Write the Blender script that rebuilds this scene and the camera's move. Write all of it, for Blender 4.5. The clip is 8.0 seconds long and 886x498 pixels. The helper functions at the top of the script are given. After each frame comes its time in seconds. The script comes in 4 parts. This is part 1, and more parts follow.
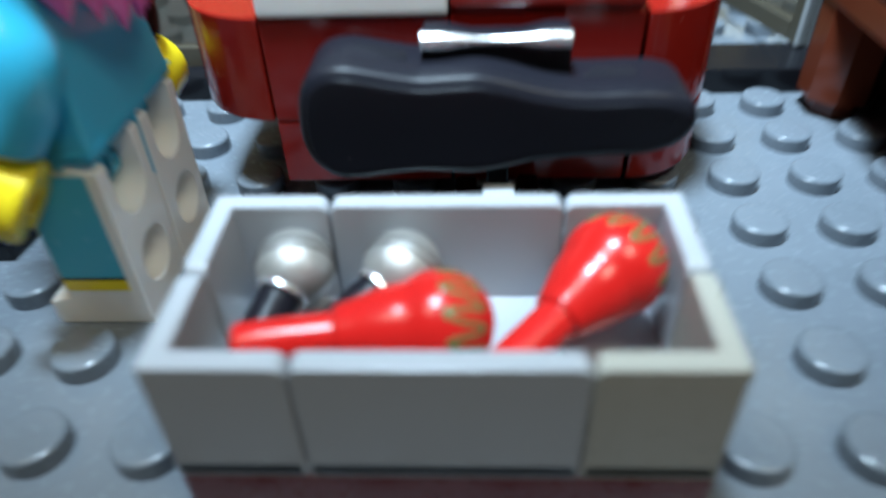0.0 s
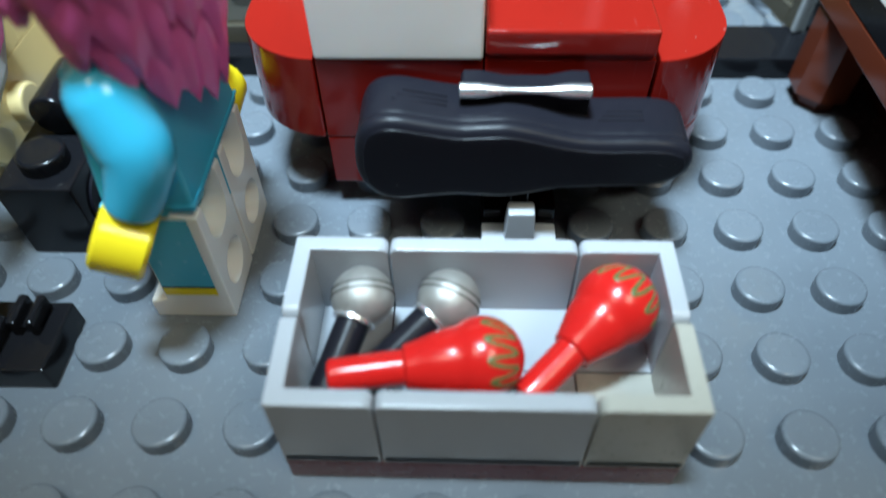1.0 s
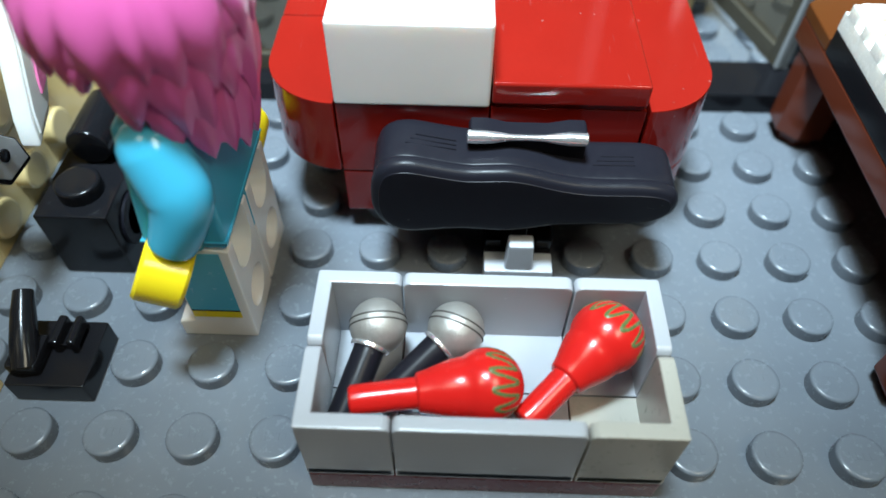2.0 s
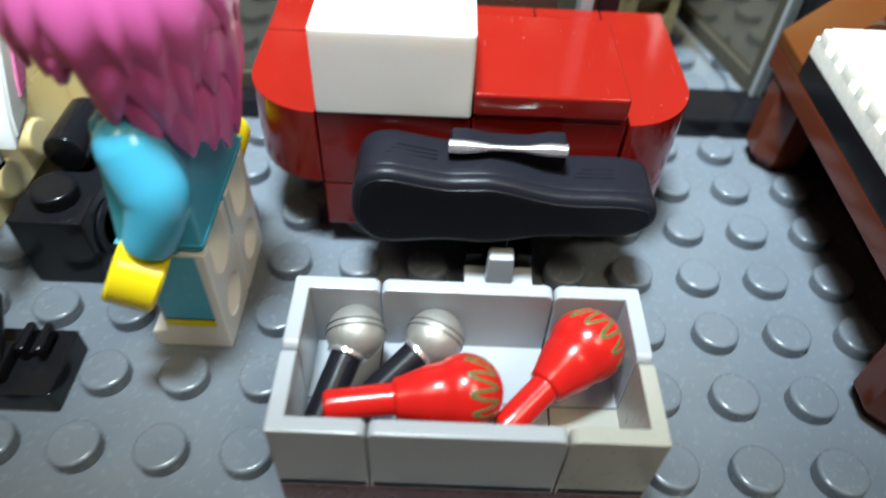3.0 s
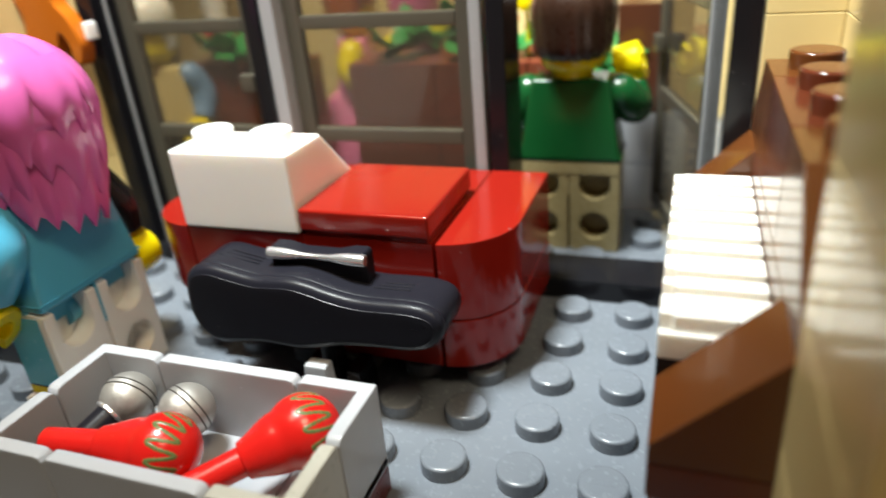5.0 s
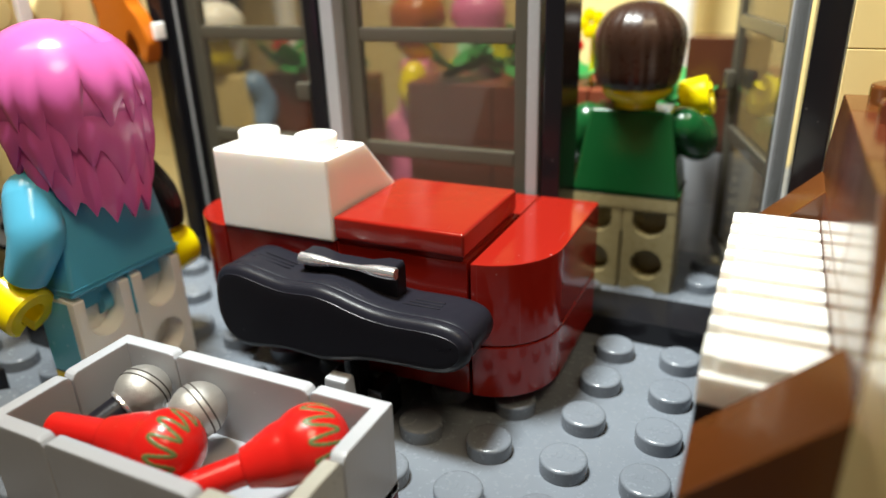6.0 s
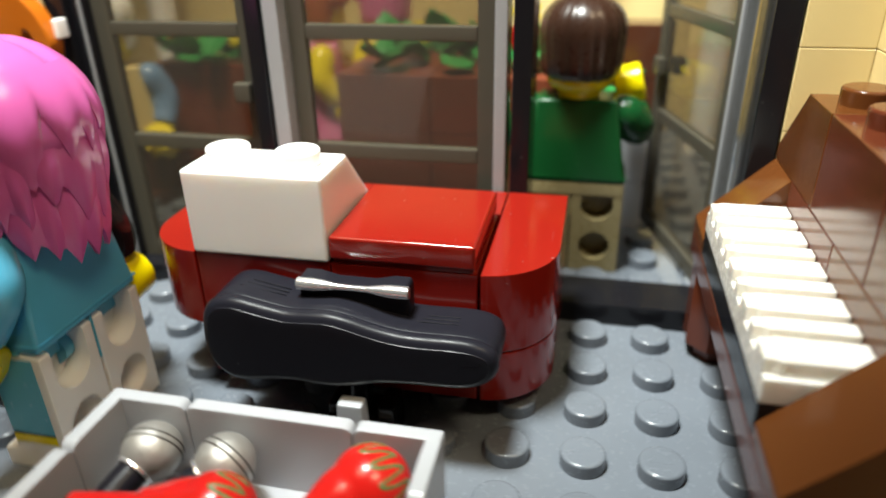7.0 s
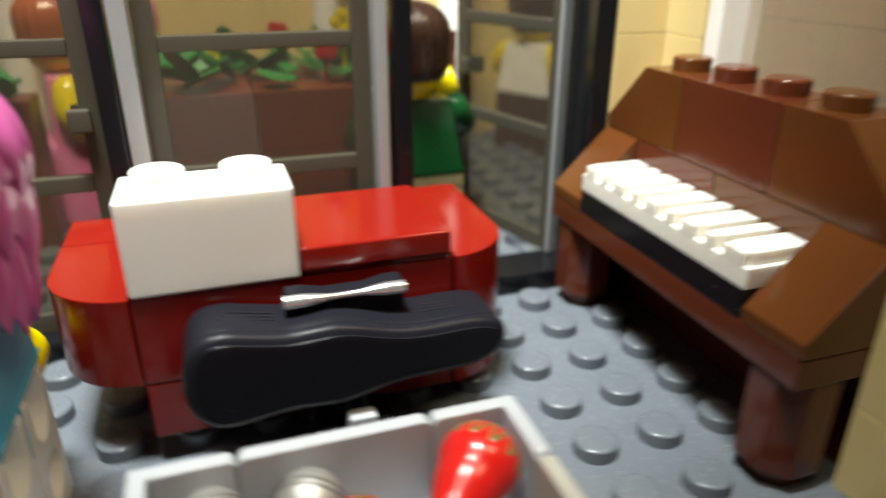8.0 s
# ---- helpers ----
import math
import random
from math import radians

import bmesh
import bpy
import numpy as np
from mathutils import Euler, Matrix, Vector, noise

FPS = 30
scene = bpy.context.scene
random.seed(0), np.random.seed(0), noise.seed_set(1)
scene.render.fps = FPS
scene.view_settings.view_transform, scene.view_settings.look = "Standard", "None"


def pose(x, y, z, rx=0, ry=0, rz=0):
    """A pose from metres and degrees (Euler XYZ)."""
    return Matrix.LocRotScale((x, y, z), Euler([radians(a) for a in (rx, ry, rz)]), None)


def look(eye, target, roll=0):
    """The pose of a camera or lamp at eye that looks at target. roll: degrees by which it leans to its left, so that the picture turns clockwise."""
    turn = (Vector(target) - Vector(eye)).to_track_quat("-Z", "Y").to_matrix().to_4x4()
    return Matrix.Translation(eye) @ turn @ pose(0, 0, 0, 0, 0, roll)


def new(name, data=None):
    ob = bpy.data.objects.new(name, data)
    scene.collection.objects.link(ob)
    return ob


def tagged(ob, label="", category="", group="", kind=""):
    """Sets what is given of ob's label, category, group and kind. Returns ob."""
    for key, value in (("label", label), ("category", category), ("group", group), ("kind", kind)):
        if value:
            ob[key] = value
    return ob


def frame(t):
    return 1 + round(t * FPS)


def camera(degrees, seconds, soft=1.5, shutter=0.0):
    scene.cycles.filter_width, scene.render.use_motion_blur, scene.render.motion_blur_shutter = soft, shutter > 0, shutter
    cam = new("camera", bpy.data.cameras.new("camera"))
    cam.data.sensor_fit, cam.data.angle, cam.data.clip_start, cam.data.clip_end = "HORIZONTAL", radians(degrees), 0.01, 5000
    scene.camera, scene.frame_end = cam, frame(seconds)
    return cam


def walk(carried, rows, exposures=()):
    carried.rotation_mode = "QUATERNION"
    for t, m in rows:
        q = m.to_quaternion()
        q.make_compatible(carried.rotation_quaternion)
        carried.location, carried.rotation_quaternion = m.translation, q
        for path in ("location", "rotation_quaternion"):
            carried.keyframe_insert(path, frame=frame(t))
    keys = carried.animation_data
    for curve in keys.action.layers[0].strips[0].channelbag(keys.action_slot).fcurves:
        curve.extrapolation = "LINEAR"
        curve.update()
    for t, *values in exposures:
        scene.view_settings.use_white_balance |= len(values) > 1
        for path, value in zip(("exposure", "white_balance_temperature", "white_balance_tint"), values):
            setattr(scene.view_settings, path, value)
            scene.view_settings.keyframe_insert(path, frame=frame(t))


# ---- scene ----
# ---- camera: seconds, place in studs, pitch, yaw, roll ----
U = 0.008
cam = camera(65.58, 8.0, shutter=0.6)
PATH = [
    (0.0, 0.225, -2.898, 4.932, -38.87, 3.15, -2.24),
    (0.2, 0.143, -3.424, 5.961, -40.07, 2.28, 0.19),
    (0.5, -0.213, -3.104, 6.376, -44.37, 2.42, 1.47),
    (1.0, -0.225, -2.789, 7.094, -49.93, 2.49, -1.15),
    (1.2, -0.321, -2.530, 7.529, -50.76, 2.47, -0.58),
    (2.3, -0.540, -2.945, 8.044, -51.12, 0.30, 1.66),
    (2.5, -0.730, -2.902, 8.032, -51.79, -0.46, 2.45),
    (3.0, -0.399, -3.157, 7.716, -47.30, -0.98, 3.08),
    (3.5, 0.390, -3.112, 6.386, -36.84, 2.55, 0.69),
    (4.0, 1.343, -3.138, 5.663, -31.44, 5.34, -1.03),
    (4.3, 2.231, -3.386, 6.023, -33.09, 9.33, -2.69),
    (4.5, 3.791, -3.404, 6.505, -31.38, 12.74, -3.82),
    (4.7, 5.119, -3.764, 6.430, -28.60, 16.57, -4.78),
    (5.8, 5.127, -3.392, 6.143, -23.16, 25.90, -2.43),
    (6.0, 5.250, -3.353, 5.968, -22.61, 25.91, -1.93),
    (6.5, 5.121, -3.392, 6.002, -23.39, 23.63, 0.13),
    (7.0, 3.269, -3.622, 6.596, -26.21, 12.63, -1.13),
    (7.5, 1.225, -3.874, 6.633, -26.10, -1.61, -0.39),
    (7.8, 0.213, -4.378, 6.392, -24.16, -14.69, 1.11),
    (8.0, -0.781, -3.828, 6.168, -23.69, -18.55, 0.24),
]


def sight(x, y, z, pitch, yaw, roll):
    """A camera's pose from its place in studs and its turn in degrees."""
    return Matrix.Translation(Vector((x, y, z)) * U) @ Euler((0, 0, radians(yaw))).to_matrix().to_4x4() @ Euler((radians(90 + pitch), 0, 0)).to_matrix().to_4x4() @ Euler((0, 0, radians(roll))).to_matrix().to_4x4()


walk(cam, [(t, sight(*p)) for t, *p in PATH], [(0.0, -0.07, 5180, -2), (0.5, -0.07, 5210, -3), (1.0, -0.25, 5240, -4), (2.5, -0.13, 5720, -1), (3.5, -0.02, 6050, 1), (4.0, 0.02, 6350, 3), (6.0, -0.07, 6850, 6), (7.0, -0.19, 6880, 5), (8.0, -0.23, 6920, 5)])

# ---- lens: the near and the far lie outside its focus ----
cam.data.dof.use_dof = True
cam.data.dof.focus_distance = 8.5 * U
cam.data.dof.aperture_fstop = 19.0

# ---- light: an added, unseen spot close over the model, and two weak ceiling lamps ----
world = bpy.data.worlds.new("room_glow")
scene.world = world
world.use_nodes = True
world.node_tree.nodes["Background"].inputs["Color"].default_value = (1.0, 0.92, 0.82, 1)
world.node_tree.nodes["Background"].inputs["Strength"].default_value = 0.015
overhead = bpy.data.lights.new("overhead_spot_light", "SPOT")
overhead.energy, overhead.color, overhead.shadow_soft_size = 9.8, (0.91, 0.97, 1.0), 0.028
# the cone's near edge is set to stand in for shade on the foreground
overhead.spot_size, overhead.spot_blend = radians(48), 0.30
new("overhead_spot_light", overhead).matrix_world = look((-0.024, 0.014, 0.27), (0.004, 0.114, 0.0))
for x, height, power in ((-0.20, 0.67, 1.1), (0.26, 0.58, 1.75)):
    lamp = bpy.data.lights.new("ceiling_lamp_light", "AREA")
    lamp.shape, lamp.size, lamp.energy, lamp.color = "DISK", 0.20, power, (1.0, 0.80, 0.56)
    new("ceiling_lamp_light", lamp).matrix_world = look((x, -0.17, height), (x * 0.3, 0.02, 0.0))
S = 0.008  # one stud pitch in metres


# ---- building helpers ----
def join(bm, tmp, mi=0):
    """Moves the geometry of tmp into bm, with material slot mi."""
    for f in tmp.faces:
        f.material_index = mi
    me = bpy.data.meshes.new("tmp")
    tmp.to_mesh(me)
    tmp.free()
    bm.from_mesh(me)
    bpy.data.meshes.remove(me)
    return bm


def boxed(x0, y0, z0, x1, y1, z1, bev=0.025, seg=2):
    tmp = bmesh.new()
    bmesh.ops.create_cube(tmp, size=1)
    for v in tmp.verts:
        v.co = ((x0 + x1) / 2 + v.co.x * (x1 - x0), (y0 + y1) / 2 + v.co.y * (y1 - y0), (z0 + z1) / 2 + v.co.z * (z1 - z0))
    if bev:
        bmesh.ops.bevel(tmp, geom=list(tmp.edges), offset=bev, segments=seg, affect="EDGES", profile=0.5)
    return tmp


def box(bm, x0, y0, z0, x1, y1, z1, bev=0.025, mi=0, seg=2):
    return join(bm, boxed(x0, y0, z0, x1, y1, z1, bev, seg), mi)


def lathed(profile, segs=28, m=None):
    """A turned solid round z from (radius, height) pairs."""
    tmp = bmesh.new()
    rings = []
    for r, z in profile:
        if r < 1e-6:
            rings.append([tmp.verts.new((0, 0, z))])
        else:
            rings.append([tmp.verts.new((r * math.cos(2 * math.pi * i / segs), r * math.sin(2 * math.pi * i / segs), z)) for i in range(segs)])
    for a, b in zip(rings, rings[1:]):
        for i in range(segs):
            j = (i + 1) % segs
            if len(a) == 1 and len(b) > 1:
                tmp.faces.new((a[0], b[j], b[i]))
            elif len(b) == 1 and len(a) > 1:
                tmp.faces.new((a[i], a[j], b[0]))
            elif len(a) > 1:
                tmp.faces.new((a[i], a[j], b[j], b[i]))
    for ring, flip in ((rings[0], True), (rings[-1], False)):
        if len(ring) > 1:
            tmp.faces.new(ring[::-1] if flip else ring)
    if m is not None:
        tmp.transform(m)
    bmesh.ops.recalc_face_normals(tmp, faces=tmp.faces)
    return tmp


def lathe(bm, profile, segs=28, m=None, mi=0):
    return join(bm, lathed(profile, segs, m), mi)


def prismed(outline, y0, y1, bev=0.025, seg=2, m=None):
    """An outline in (x, z), pushed from y0 to y1."""
    tmp = bmesh.new()
    a = [tmp.verts.new((x, y0, z)) for x, z in outline]
    b = [tmp.verts.new((x, y1, z)) for x, z in outline]
    tmp.faces.new(a)
    tmp.faces.new(b[::-1])
    n = len(a)
    for i in range(n):
        tmp.faces.new((a[i], b[i], b[(i + 1) % n], a[(i + 1) % n]))
    bmesh.ops.recalc_face_normals(tmp, faces=tmp.faces)
    if bev:
        sharp = [e for e in tmp.edges if e.calc_face_angle(0) > radians(28)]
        bmesh.ops.bevel(tmp, geom=sharp, offset=bev, segments=seg, affect="EDGES", profile=0.5)
    if m is not None:
        tmp.transform(m)
    return tmp


def prism(bm, outline, y0, y1, bev=0.025, mi=0, seg=2, m=None):
    return join(bm, prismed(outline, y0, y1, bev, seg, m), mi)


def upright(outline, z0, z1, bev=0.025, seg=2):
    """An outline in (x, y), pushed from z0 to z1."""
    return prismed([(x, y) for x, y in outline], -z1, -z0, bev, seg, Matrix.Rotation(radians(90), 4, "X") @ Matrix.Diagonal((1, 1, 1, 1)))


def tubed(points, radii, segs=14, squash=1.0):
    """A round limb along points, with a radius at each, closed and rounded at its ends."""
    pts = [Vector(p) for p in points]
    tmp = bmesh.new()
    rings = []
    side = None
    for i, p in enumerate(pts):
        d = (pts[min(i + 1, len(pts) - 1)] - pts[max(i - 1, 0)]).normalized()
        side = (d.orthogonal() if side is None else side - d * side.dot(d)).normalized()
        up = d.cross(side)
        rings.append([tmp.verts.new(p + radii[i] * (side * math.cos(2 * math.pi * k / segs) * squash + up * math.sin(2 * math.pi * k / segs))) for k in range(segs)])
    for a, b in zip(rings, rings[1:]):
        for k in range(segs):
            tmp.faces.new((a[k], a[(k + 1) % segs], b[(k + 1) % segs], b[k]))
    tmp.faces.new(rings[0][::-1])
    tmp.faces.new(rings[-1])
    bmesh.ops.recalc_face_normals(tmp, faces=tmp.faces)
    return tmp


def tube(bm, points, radii, segs=14, mi=0, squash=1.0):
    return join(bm, tubed(points, radii, segs, squash), mi)


def cut(solid, cutters):
    """solid with the cutters taken away."""
    me = bpy.data.meshes.new("tmp")
    solid.to_mesh(me)
    solid.free()
    ob = new("tmp", me)
    others = []
    for c in cutters:
        m2 = bpy.data.meshes.new("tmp")
        c.to_mesh(m2)
        c.free()
        o2 = new("tmp", m2)
        others.append(o2)
        mod = ob.modifiers.new("cut", "BOOLEAN")
        mod.operation, mod.solver, mod.object = "DIFFERENCE", "EXACT", o2
    dg = bpy.context.evaluated_depsgraph_get()
    out = bmesh.new()
    res = ob.evaluated_get(dg)
    out.from_mesh(res.to_mesh())
    res.to_mesh_clear()
    for o in [ob, *others]:
        d = o.data
        bpy.data.objects.remove(o)
        bpy.data.meshes.remove(d)
    return out


def mesh_of(name, bm, mats, base=(0, 0, 0), smooth=35):
    """A mesh in metres from a bmesh in studs."""
    m = Matrix.Diagonal((S, S, S, 1)) @ Matrix.Translation(-Vector(base))
    bm.transform(m)
    bm.normal_update()
    limit = math.cos(radians(smooth))
    size = {f: f.calc_area() for f in bm.faces}
    normals = []
    for f in bm.faces:
        for v in f.verts:
            n = Vector()
            for g in v.link_faces:
                if g.normal.dot(f.normal) > limit:
                    n += g.normal * size[g]
            normals.append(n.normalized() if n.length > 0 else f.normal.copy())
    me = bpy.data.meshes.new(name)
    bm.to_mesh(me)
    bm.free()
    for mat in mats if isinstance(mats, (list, tuple)) else [mats]:
        me.materials.append(mat)
    me.shade_smooth()
    me.set_sharp_from_angle(angle=radians(smooth))
    me.normals_split_custom_set(normals)
    return me


BASES = {}


def thing(name, base, label, category, group="", kind=""):
    ob = new(name)
    ob.empty_display_size = S
    ob.location = Vector(base) * S
    BASES[ob.name] = Vector(base)
    return tagged(ob, label, category, group, kind)


def part(name, bm, material, parent, label="", smooth=35, kind=""):
    base = BASES[parent.name]
    ob = new(name, mesh_of(name, bm, material, base, smooth))
    ob.parent = parent
    BASES[ob.name] = base
    return tagged(ob, label, "", "", kind)


def whole(name, bm, material, base, label, category, group="", kind="", smooth=35):
    """A thing that is one mesh."""
    ob = new(name, mesh_of(name, bm, material, base, smooth))
    ob.location = Vector(base) * S
    BASES[ob.name] = Vector(base)
    return tagged(ob, label, category, group, kind)


# ---- materials ----
def plastic(name, rgb, rough=0.22, wear=0.5, grain=0.004, spec=0.5, sub=0.0, dust=0.0, scratch=0.0):
    """Moulded plastic: faint cloudy colour, fine scuffs in the gloss, a little ripple in the surface."""
    mat = bpy.data.materials.new(name)
    mat.use_nodes = True
    nt = mat.node_tree
    b = nt.nodes["Principled BSDF"]
    co = nt.nodes.new("ShaderNodeTexCoord")
    info = nt.nodes.new("ShaderNodeObjectInfo")
    add = nt.nodes.new("ShaderNodeVectorMath")
    add.operation = "ADD"
    nt.links.new(co.outputs["Object"], add.inputs[0])
    nt.links.new(info.outputs["Random"], add.inputs[1])
    cloud = nt.nodes.new("ShaderNodeTexNoise")
    cloud.inputs["Scale"].default_value = 0.9 / S
    cloud.inputs["Detail"].default_value = 4
    scuff = nt.nodes.new("ShaderNodeTexNoise")
    scuff.inputs["Scale"].default_value = 9 / S
    scuff.inputs["Detail"].default_value = 6
    scuff.inputs["Roughness"].default_value = 0.7
    for n in (cloud, scuff):
        nt.links.new(add.outputs[0], n.inputs["Vector"])
    ramp = nt.nodes.new("ShaderNodeMix")
    ramp.data_type = "RGBA"
    ramp.inputs["A"].default_value = (*[c * (1 - 0.14 * wear) for c in rgb], 1)
    ramp.inputs["B"].default_value = (*[min(1, c * (1 + 0.10 * wear)) for c in rgb], 1)
    nt.links.new(cloud.outputs["Fac"], ramp.inputs["Factor"])
    nt.links.new(ramp.outputs["Result"], b.inputs["Base Color"])
    rr = nt.nodes.new("ShaderNodeMapRange")
    rr.inputs["From Min"].default_value, rr.inputs["From Max"].default_value = 0.35, 0.75
    rr.inputs["To Min"].default_value, rr.inputs["To Max"].default_value = rough * (1 - 0.4 * wear), rough * (1 + 0.9 * wear)
    nt.links.new(scuff.outputs["Fac"], rr.inputs["Value"])
    nt.links.new(rr.outputs["Result"], b.inputs["Roughness"])
    bump = nt.nodes.new("ShaderNodeBump")
    bump.inputs["Strength"].default_value = 0.25
    bump.inputs["Distance"].default_value = grain * S
    nt.links.new(scuff.outputs["Fac"], bump.inputs["Height"])
    nt.links.new(bump.outputs["Normal"], b.inputs["Normal"])
    b.inputs["Specular IOR Level"].default_value = spec
    if sub:
        b.inputs["Subsurface Weight"].default_value = sub
        b.inputs["Subsurface Radius"].default_value = (1, 0.88, 0.78)
        b.inputs["Subsurface Scale"].default_value = 0.3 * sub * S
    if dust:
        cell = nt.nodes.new("ShaderNodeTexVoronoi")
        cell.inputs["Scale"].default_value = 5.5 / S
        speck = nt.nodes.new("ShaderNodeMath")
        speck.operation = "LESS_THAN"
        chance = nt.nodes.new("ShaderNodeSeparateColor")
        size = nt.nodes.new("ShaderNodeMapRange")
        size.inputs["From Min"].default_value, size.inputs["From Max"].default_value = 0.72, 1.0
        size.inputs["To Min"].default_value, size.inputs["To Max"].default_value = 0.0, 0.11
        nt.links.new(add.outputs[0], cell.inputs["Vector"])
        nt.links.new(cell.outputs["Color"], chance.inputs[0])
        nt.links.new(chance.outputs[0], size.inputs["Value"])
        nt.links.new(cell.outputs["Distance"], speck.inputs[0])
        nt.links.new(size.outputs["Result"], speck.inputs[1])
        soft = nt.nodes.new("ShaderNodeMath")
        soft.operation = "MULTIPLY"
        soft.inputs[1].default_value = dust
        nt.links.new(speck.outputs[0], soft.inputs[0])
        lint = nt.nodes.new("ShaderNodeMix")
        lint.data_type = "RGBA"
        lint.inputs["B"].default_value = (0.5, 0.49, 0.46, 1)
        nt.links.new(soft.outputs[0], lint.inputs["Factor"])
        nt.links.new(ramp.outputs["Result"], lint.inputs["A"])
        nt.links.new(lint.outputs["Result"], b.inputs["Base Color"])
    if scratch:
        last = b.inputs["Base Color"].links[0].from_socket
        for turn, stretch in ((0.5, 0.10), (2.1, 0.07)):
            lay = nt.nodes.new("ShaderNodeMapping")
            lay.inputs["Rotation"].default_value = (0, 0, turn)
            lay.inputs["Scale"].default_value = (24.0 / S, 24.0 / S * stretch, 0.4 / S)
            line = nt.nodes.new("ShaderNodeTexNoise")
            line.inputs["Scale"].default_value = 1.0
            line.inputs["Detail"].default_value = 1
            gate = nt.nodes.new("ShaderNodeMapRange")
            gate.inputs["From Min"].default_value, gate.inputs["From Max"].default_value = 0.74, 0.78
            gate.inputs["To Max"].default_value = scratch
            mark = nt.nodes.new("ShaderNodeMix")
            mark.data_type = "RGBA"
            mark.inputs["B"].default_value = (0.55, 0.55, 0.54, 1)
            nt.links.new(add.outputs[0], lay.inputs["Vector"])
            nt.links.new(lay.outputs["Vector"], line.inputs["Vector"])
            nt.links.new(line.outputs["Fac"], gate.inputs["Value"])
            nt.links.new(gate.outputs["Result"], mark.inputs["Factor"])
            nt.links.new(last, mark.inputs["A"])
            last = mark.outputs["Result"]
        nt.links.new(last, b.inputs["Base Color"])
    return mat


def metal(name, rgb, rough, metallic=1.0, grain=0.01):
    mat = plastic(name, rgb, rough, 0.4, grain)
    mat.node_tree.nodes["Principled BSDF"].inputs["Metallic"].default_value = metallic
    return mat


def smoked(name, rgb, keep, rough=0.06, milk=0.1):
    """Clear tinted plastic pane; keep: how much of the light from behind it passes."""
    mat = bpy.data.materials.new(name)
    mat.use_nodes = True
    nt = mat.node_tree
    nt.nodes.clear()
    out = nt.nodes.new("ShaderNodeOutputMaterial")
    clear = nt.nodes.new("ShaderNodeBsdfTransparent")
    clear.inputs["Color"].default_value = (*[c * keep for c in rgb], 1)
    gloss = nt.nodes.new("ShaderNodeBsdfGlossy")
    gloss.inputs["Roughness"].default_value = rough
    side = nt.nodes.new("ShaderNodeLayerWeight")
    side.inputs["Blend"].default_value = 0.5
    steep = nt.nodes.new("ShaderNodeMath")
    steep.operation = "POWER"
    steep.inputs[1].default_value = 5.0
    fres = nt.nodes.new("ShaderNodeMath")
    fres.operation = "MULTIPLY_ADD"
    fres.inputs[1].default_value, fres.inputs[2].default_value = 0.9, 0.012
    nt.links.new(side.outputs["Facing"], steep.inputs[0])
    nt.links.new(steep.outputs[0], fres.inputs[0])
    haze = nt.nodes.new("ShaderNodeBsdfDiffuse")
    haze.inputs["Color"].default_value = (*[c * 0.5 for c in rgb], 1)
    soft = nt.nodes.new("ShaderNodeMixShader")
    soft.inputs[0].default_value = milk
    mix = nt.nodes.new("ShaderNodeMixShader")
    nt.links.new(clear.outputs[0], soft.inputs[1])
    nt.links.new(haze.outputs[0], soft.inputs[2])
    nt.links.new(fres.outputs[0], mix.inputs[0])
    nt.links.new(soft.outputs[0], mix.inputs[1])
    nt.links.new(gloss.outputs[0], mix.inputs[2])
    nt.links.new(mix.outputs[0], out.inputs["Surface"])
    return mat


M_FLOOR = plastic("dark_grey_plastic", (0.150, 0.168, 0.195), 0.19, 1.2, 0.006, dust=0.09, scratch=0.035)
M_LGREY = plastic("light_grey_plastic", (0.40, 0.415, 0.45), 0.26, 0.08, 0.001)
M_LGREY_OLD = plastic("yellowed_grey_plastic", (0.40, 0.39, 0.345), 0.28, 0.08, 0.001)
M_DRED = plastic("dark_red_plastic", (0.11, 0.012, 0.012), 0.3)
M_RED = plastic("red_plastic", (0.225, 0.010, 0.006), 0.10, 0.6, dust=0.16, scratch=0.03)
M_WHITE = plastic("white_plastic", (0.93, 0.905, 0.875), 0.20, 0.4, sub=0.5)
M_CREAM = plastic("ivory_white_plastic", (0.85, 0.81, 0.74), 0.25, 0.4, sub=0.5)
M_BLACK = plastic("black_plastic", (0.009, 0.009, 0.011), 0.17, spec=0.28, dust=0.07)
M_BLACK_SOFT = plastic("black_satin_plastic", (0.011, 0.011, 0.016), 0.33, 0.4, 0.001, 0.15, dust=0.06)
M_BROWN = plastic("reddish_brown_plastic", (0.112, 0.035, 0.009), 0.19, 0.5, dust=0.08)
M_BROWN_RED = plastic("redder_brown_plastic", (0.108, 0.025, 0.011), 0.15, 0.3)
M_BROWN_DARK = plastic("dark_brown_plastic", (0.075, 0.026, 0.014), 0.2)
M_TAN = plastic("tan_plastic", (0.72, 0.57, 0.27), 0.15, 0.3, 0.002)
M_DTAN = plastic("dark_tan_plastic", (0.27, 0.22, 0.11), 0.28)
M_AZURE = plastic("azure_plastic", (0.095, 0.44, 0.67), 0.14)
M_YELLOW = plastic("yellow_plastic", (0.88, 0.70, 0.008), 0.2, sub=0.1)
M_PINK = plastic("magenta_pink_plastic", (0.65, 0.125, 0.40), 0.21, 0.2, 0.001, sub=0.10)
M_ROSE = plastic("rose_plastic", (0.75, 0.20, 0.42), 0.25)
M_GREEN = plastic("green_plastic", (0.006, 0.066, 0.017), 0.2)
M_HAIR = plastic("dark_brown_hair_plastic", (0.034, 0.015, 0.009), 0.30)
M_ORANGE = plastic("orange_plastic", (0.45, 0.115, 0.009), 0.2)
M_BLUE = plastic("sand_blue_plastic", (0.16, 0.27, 0.45), 0.25)
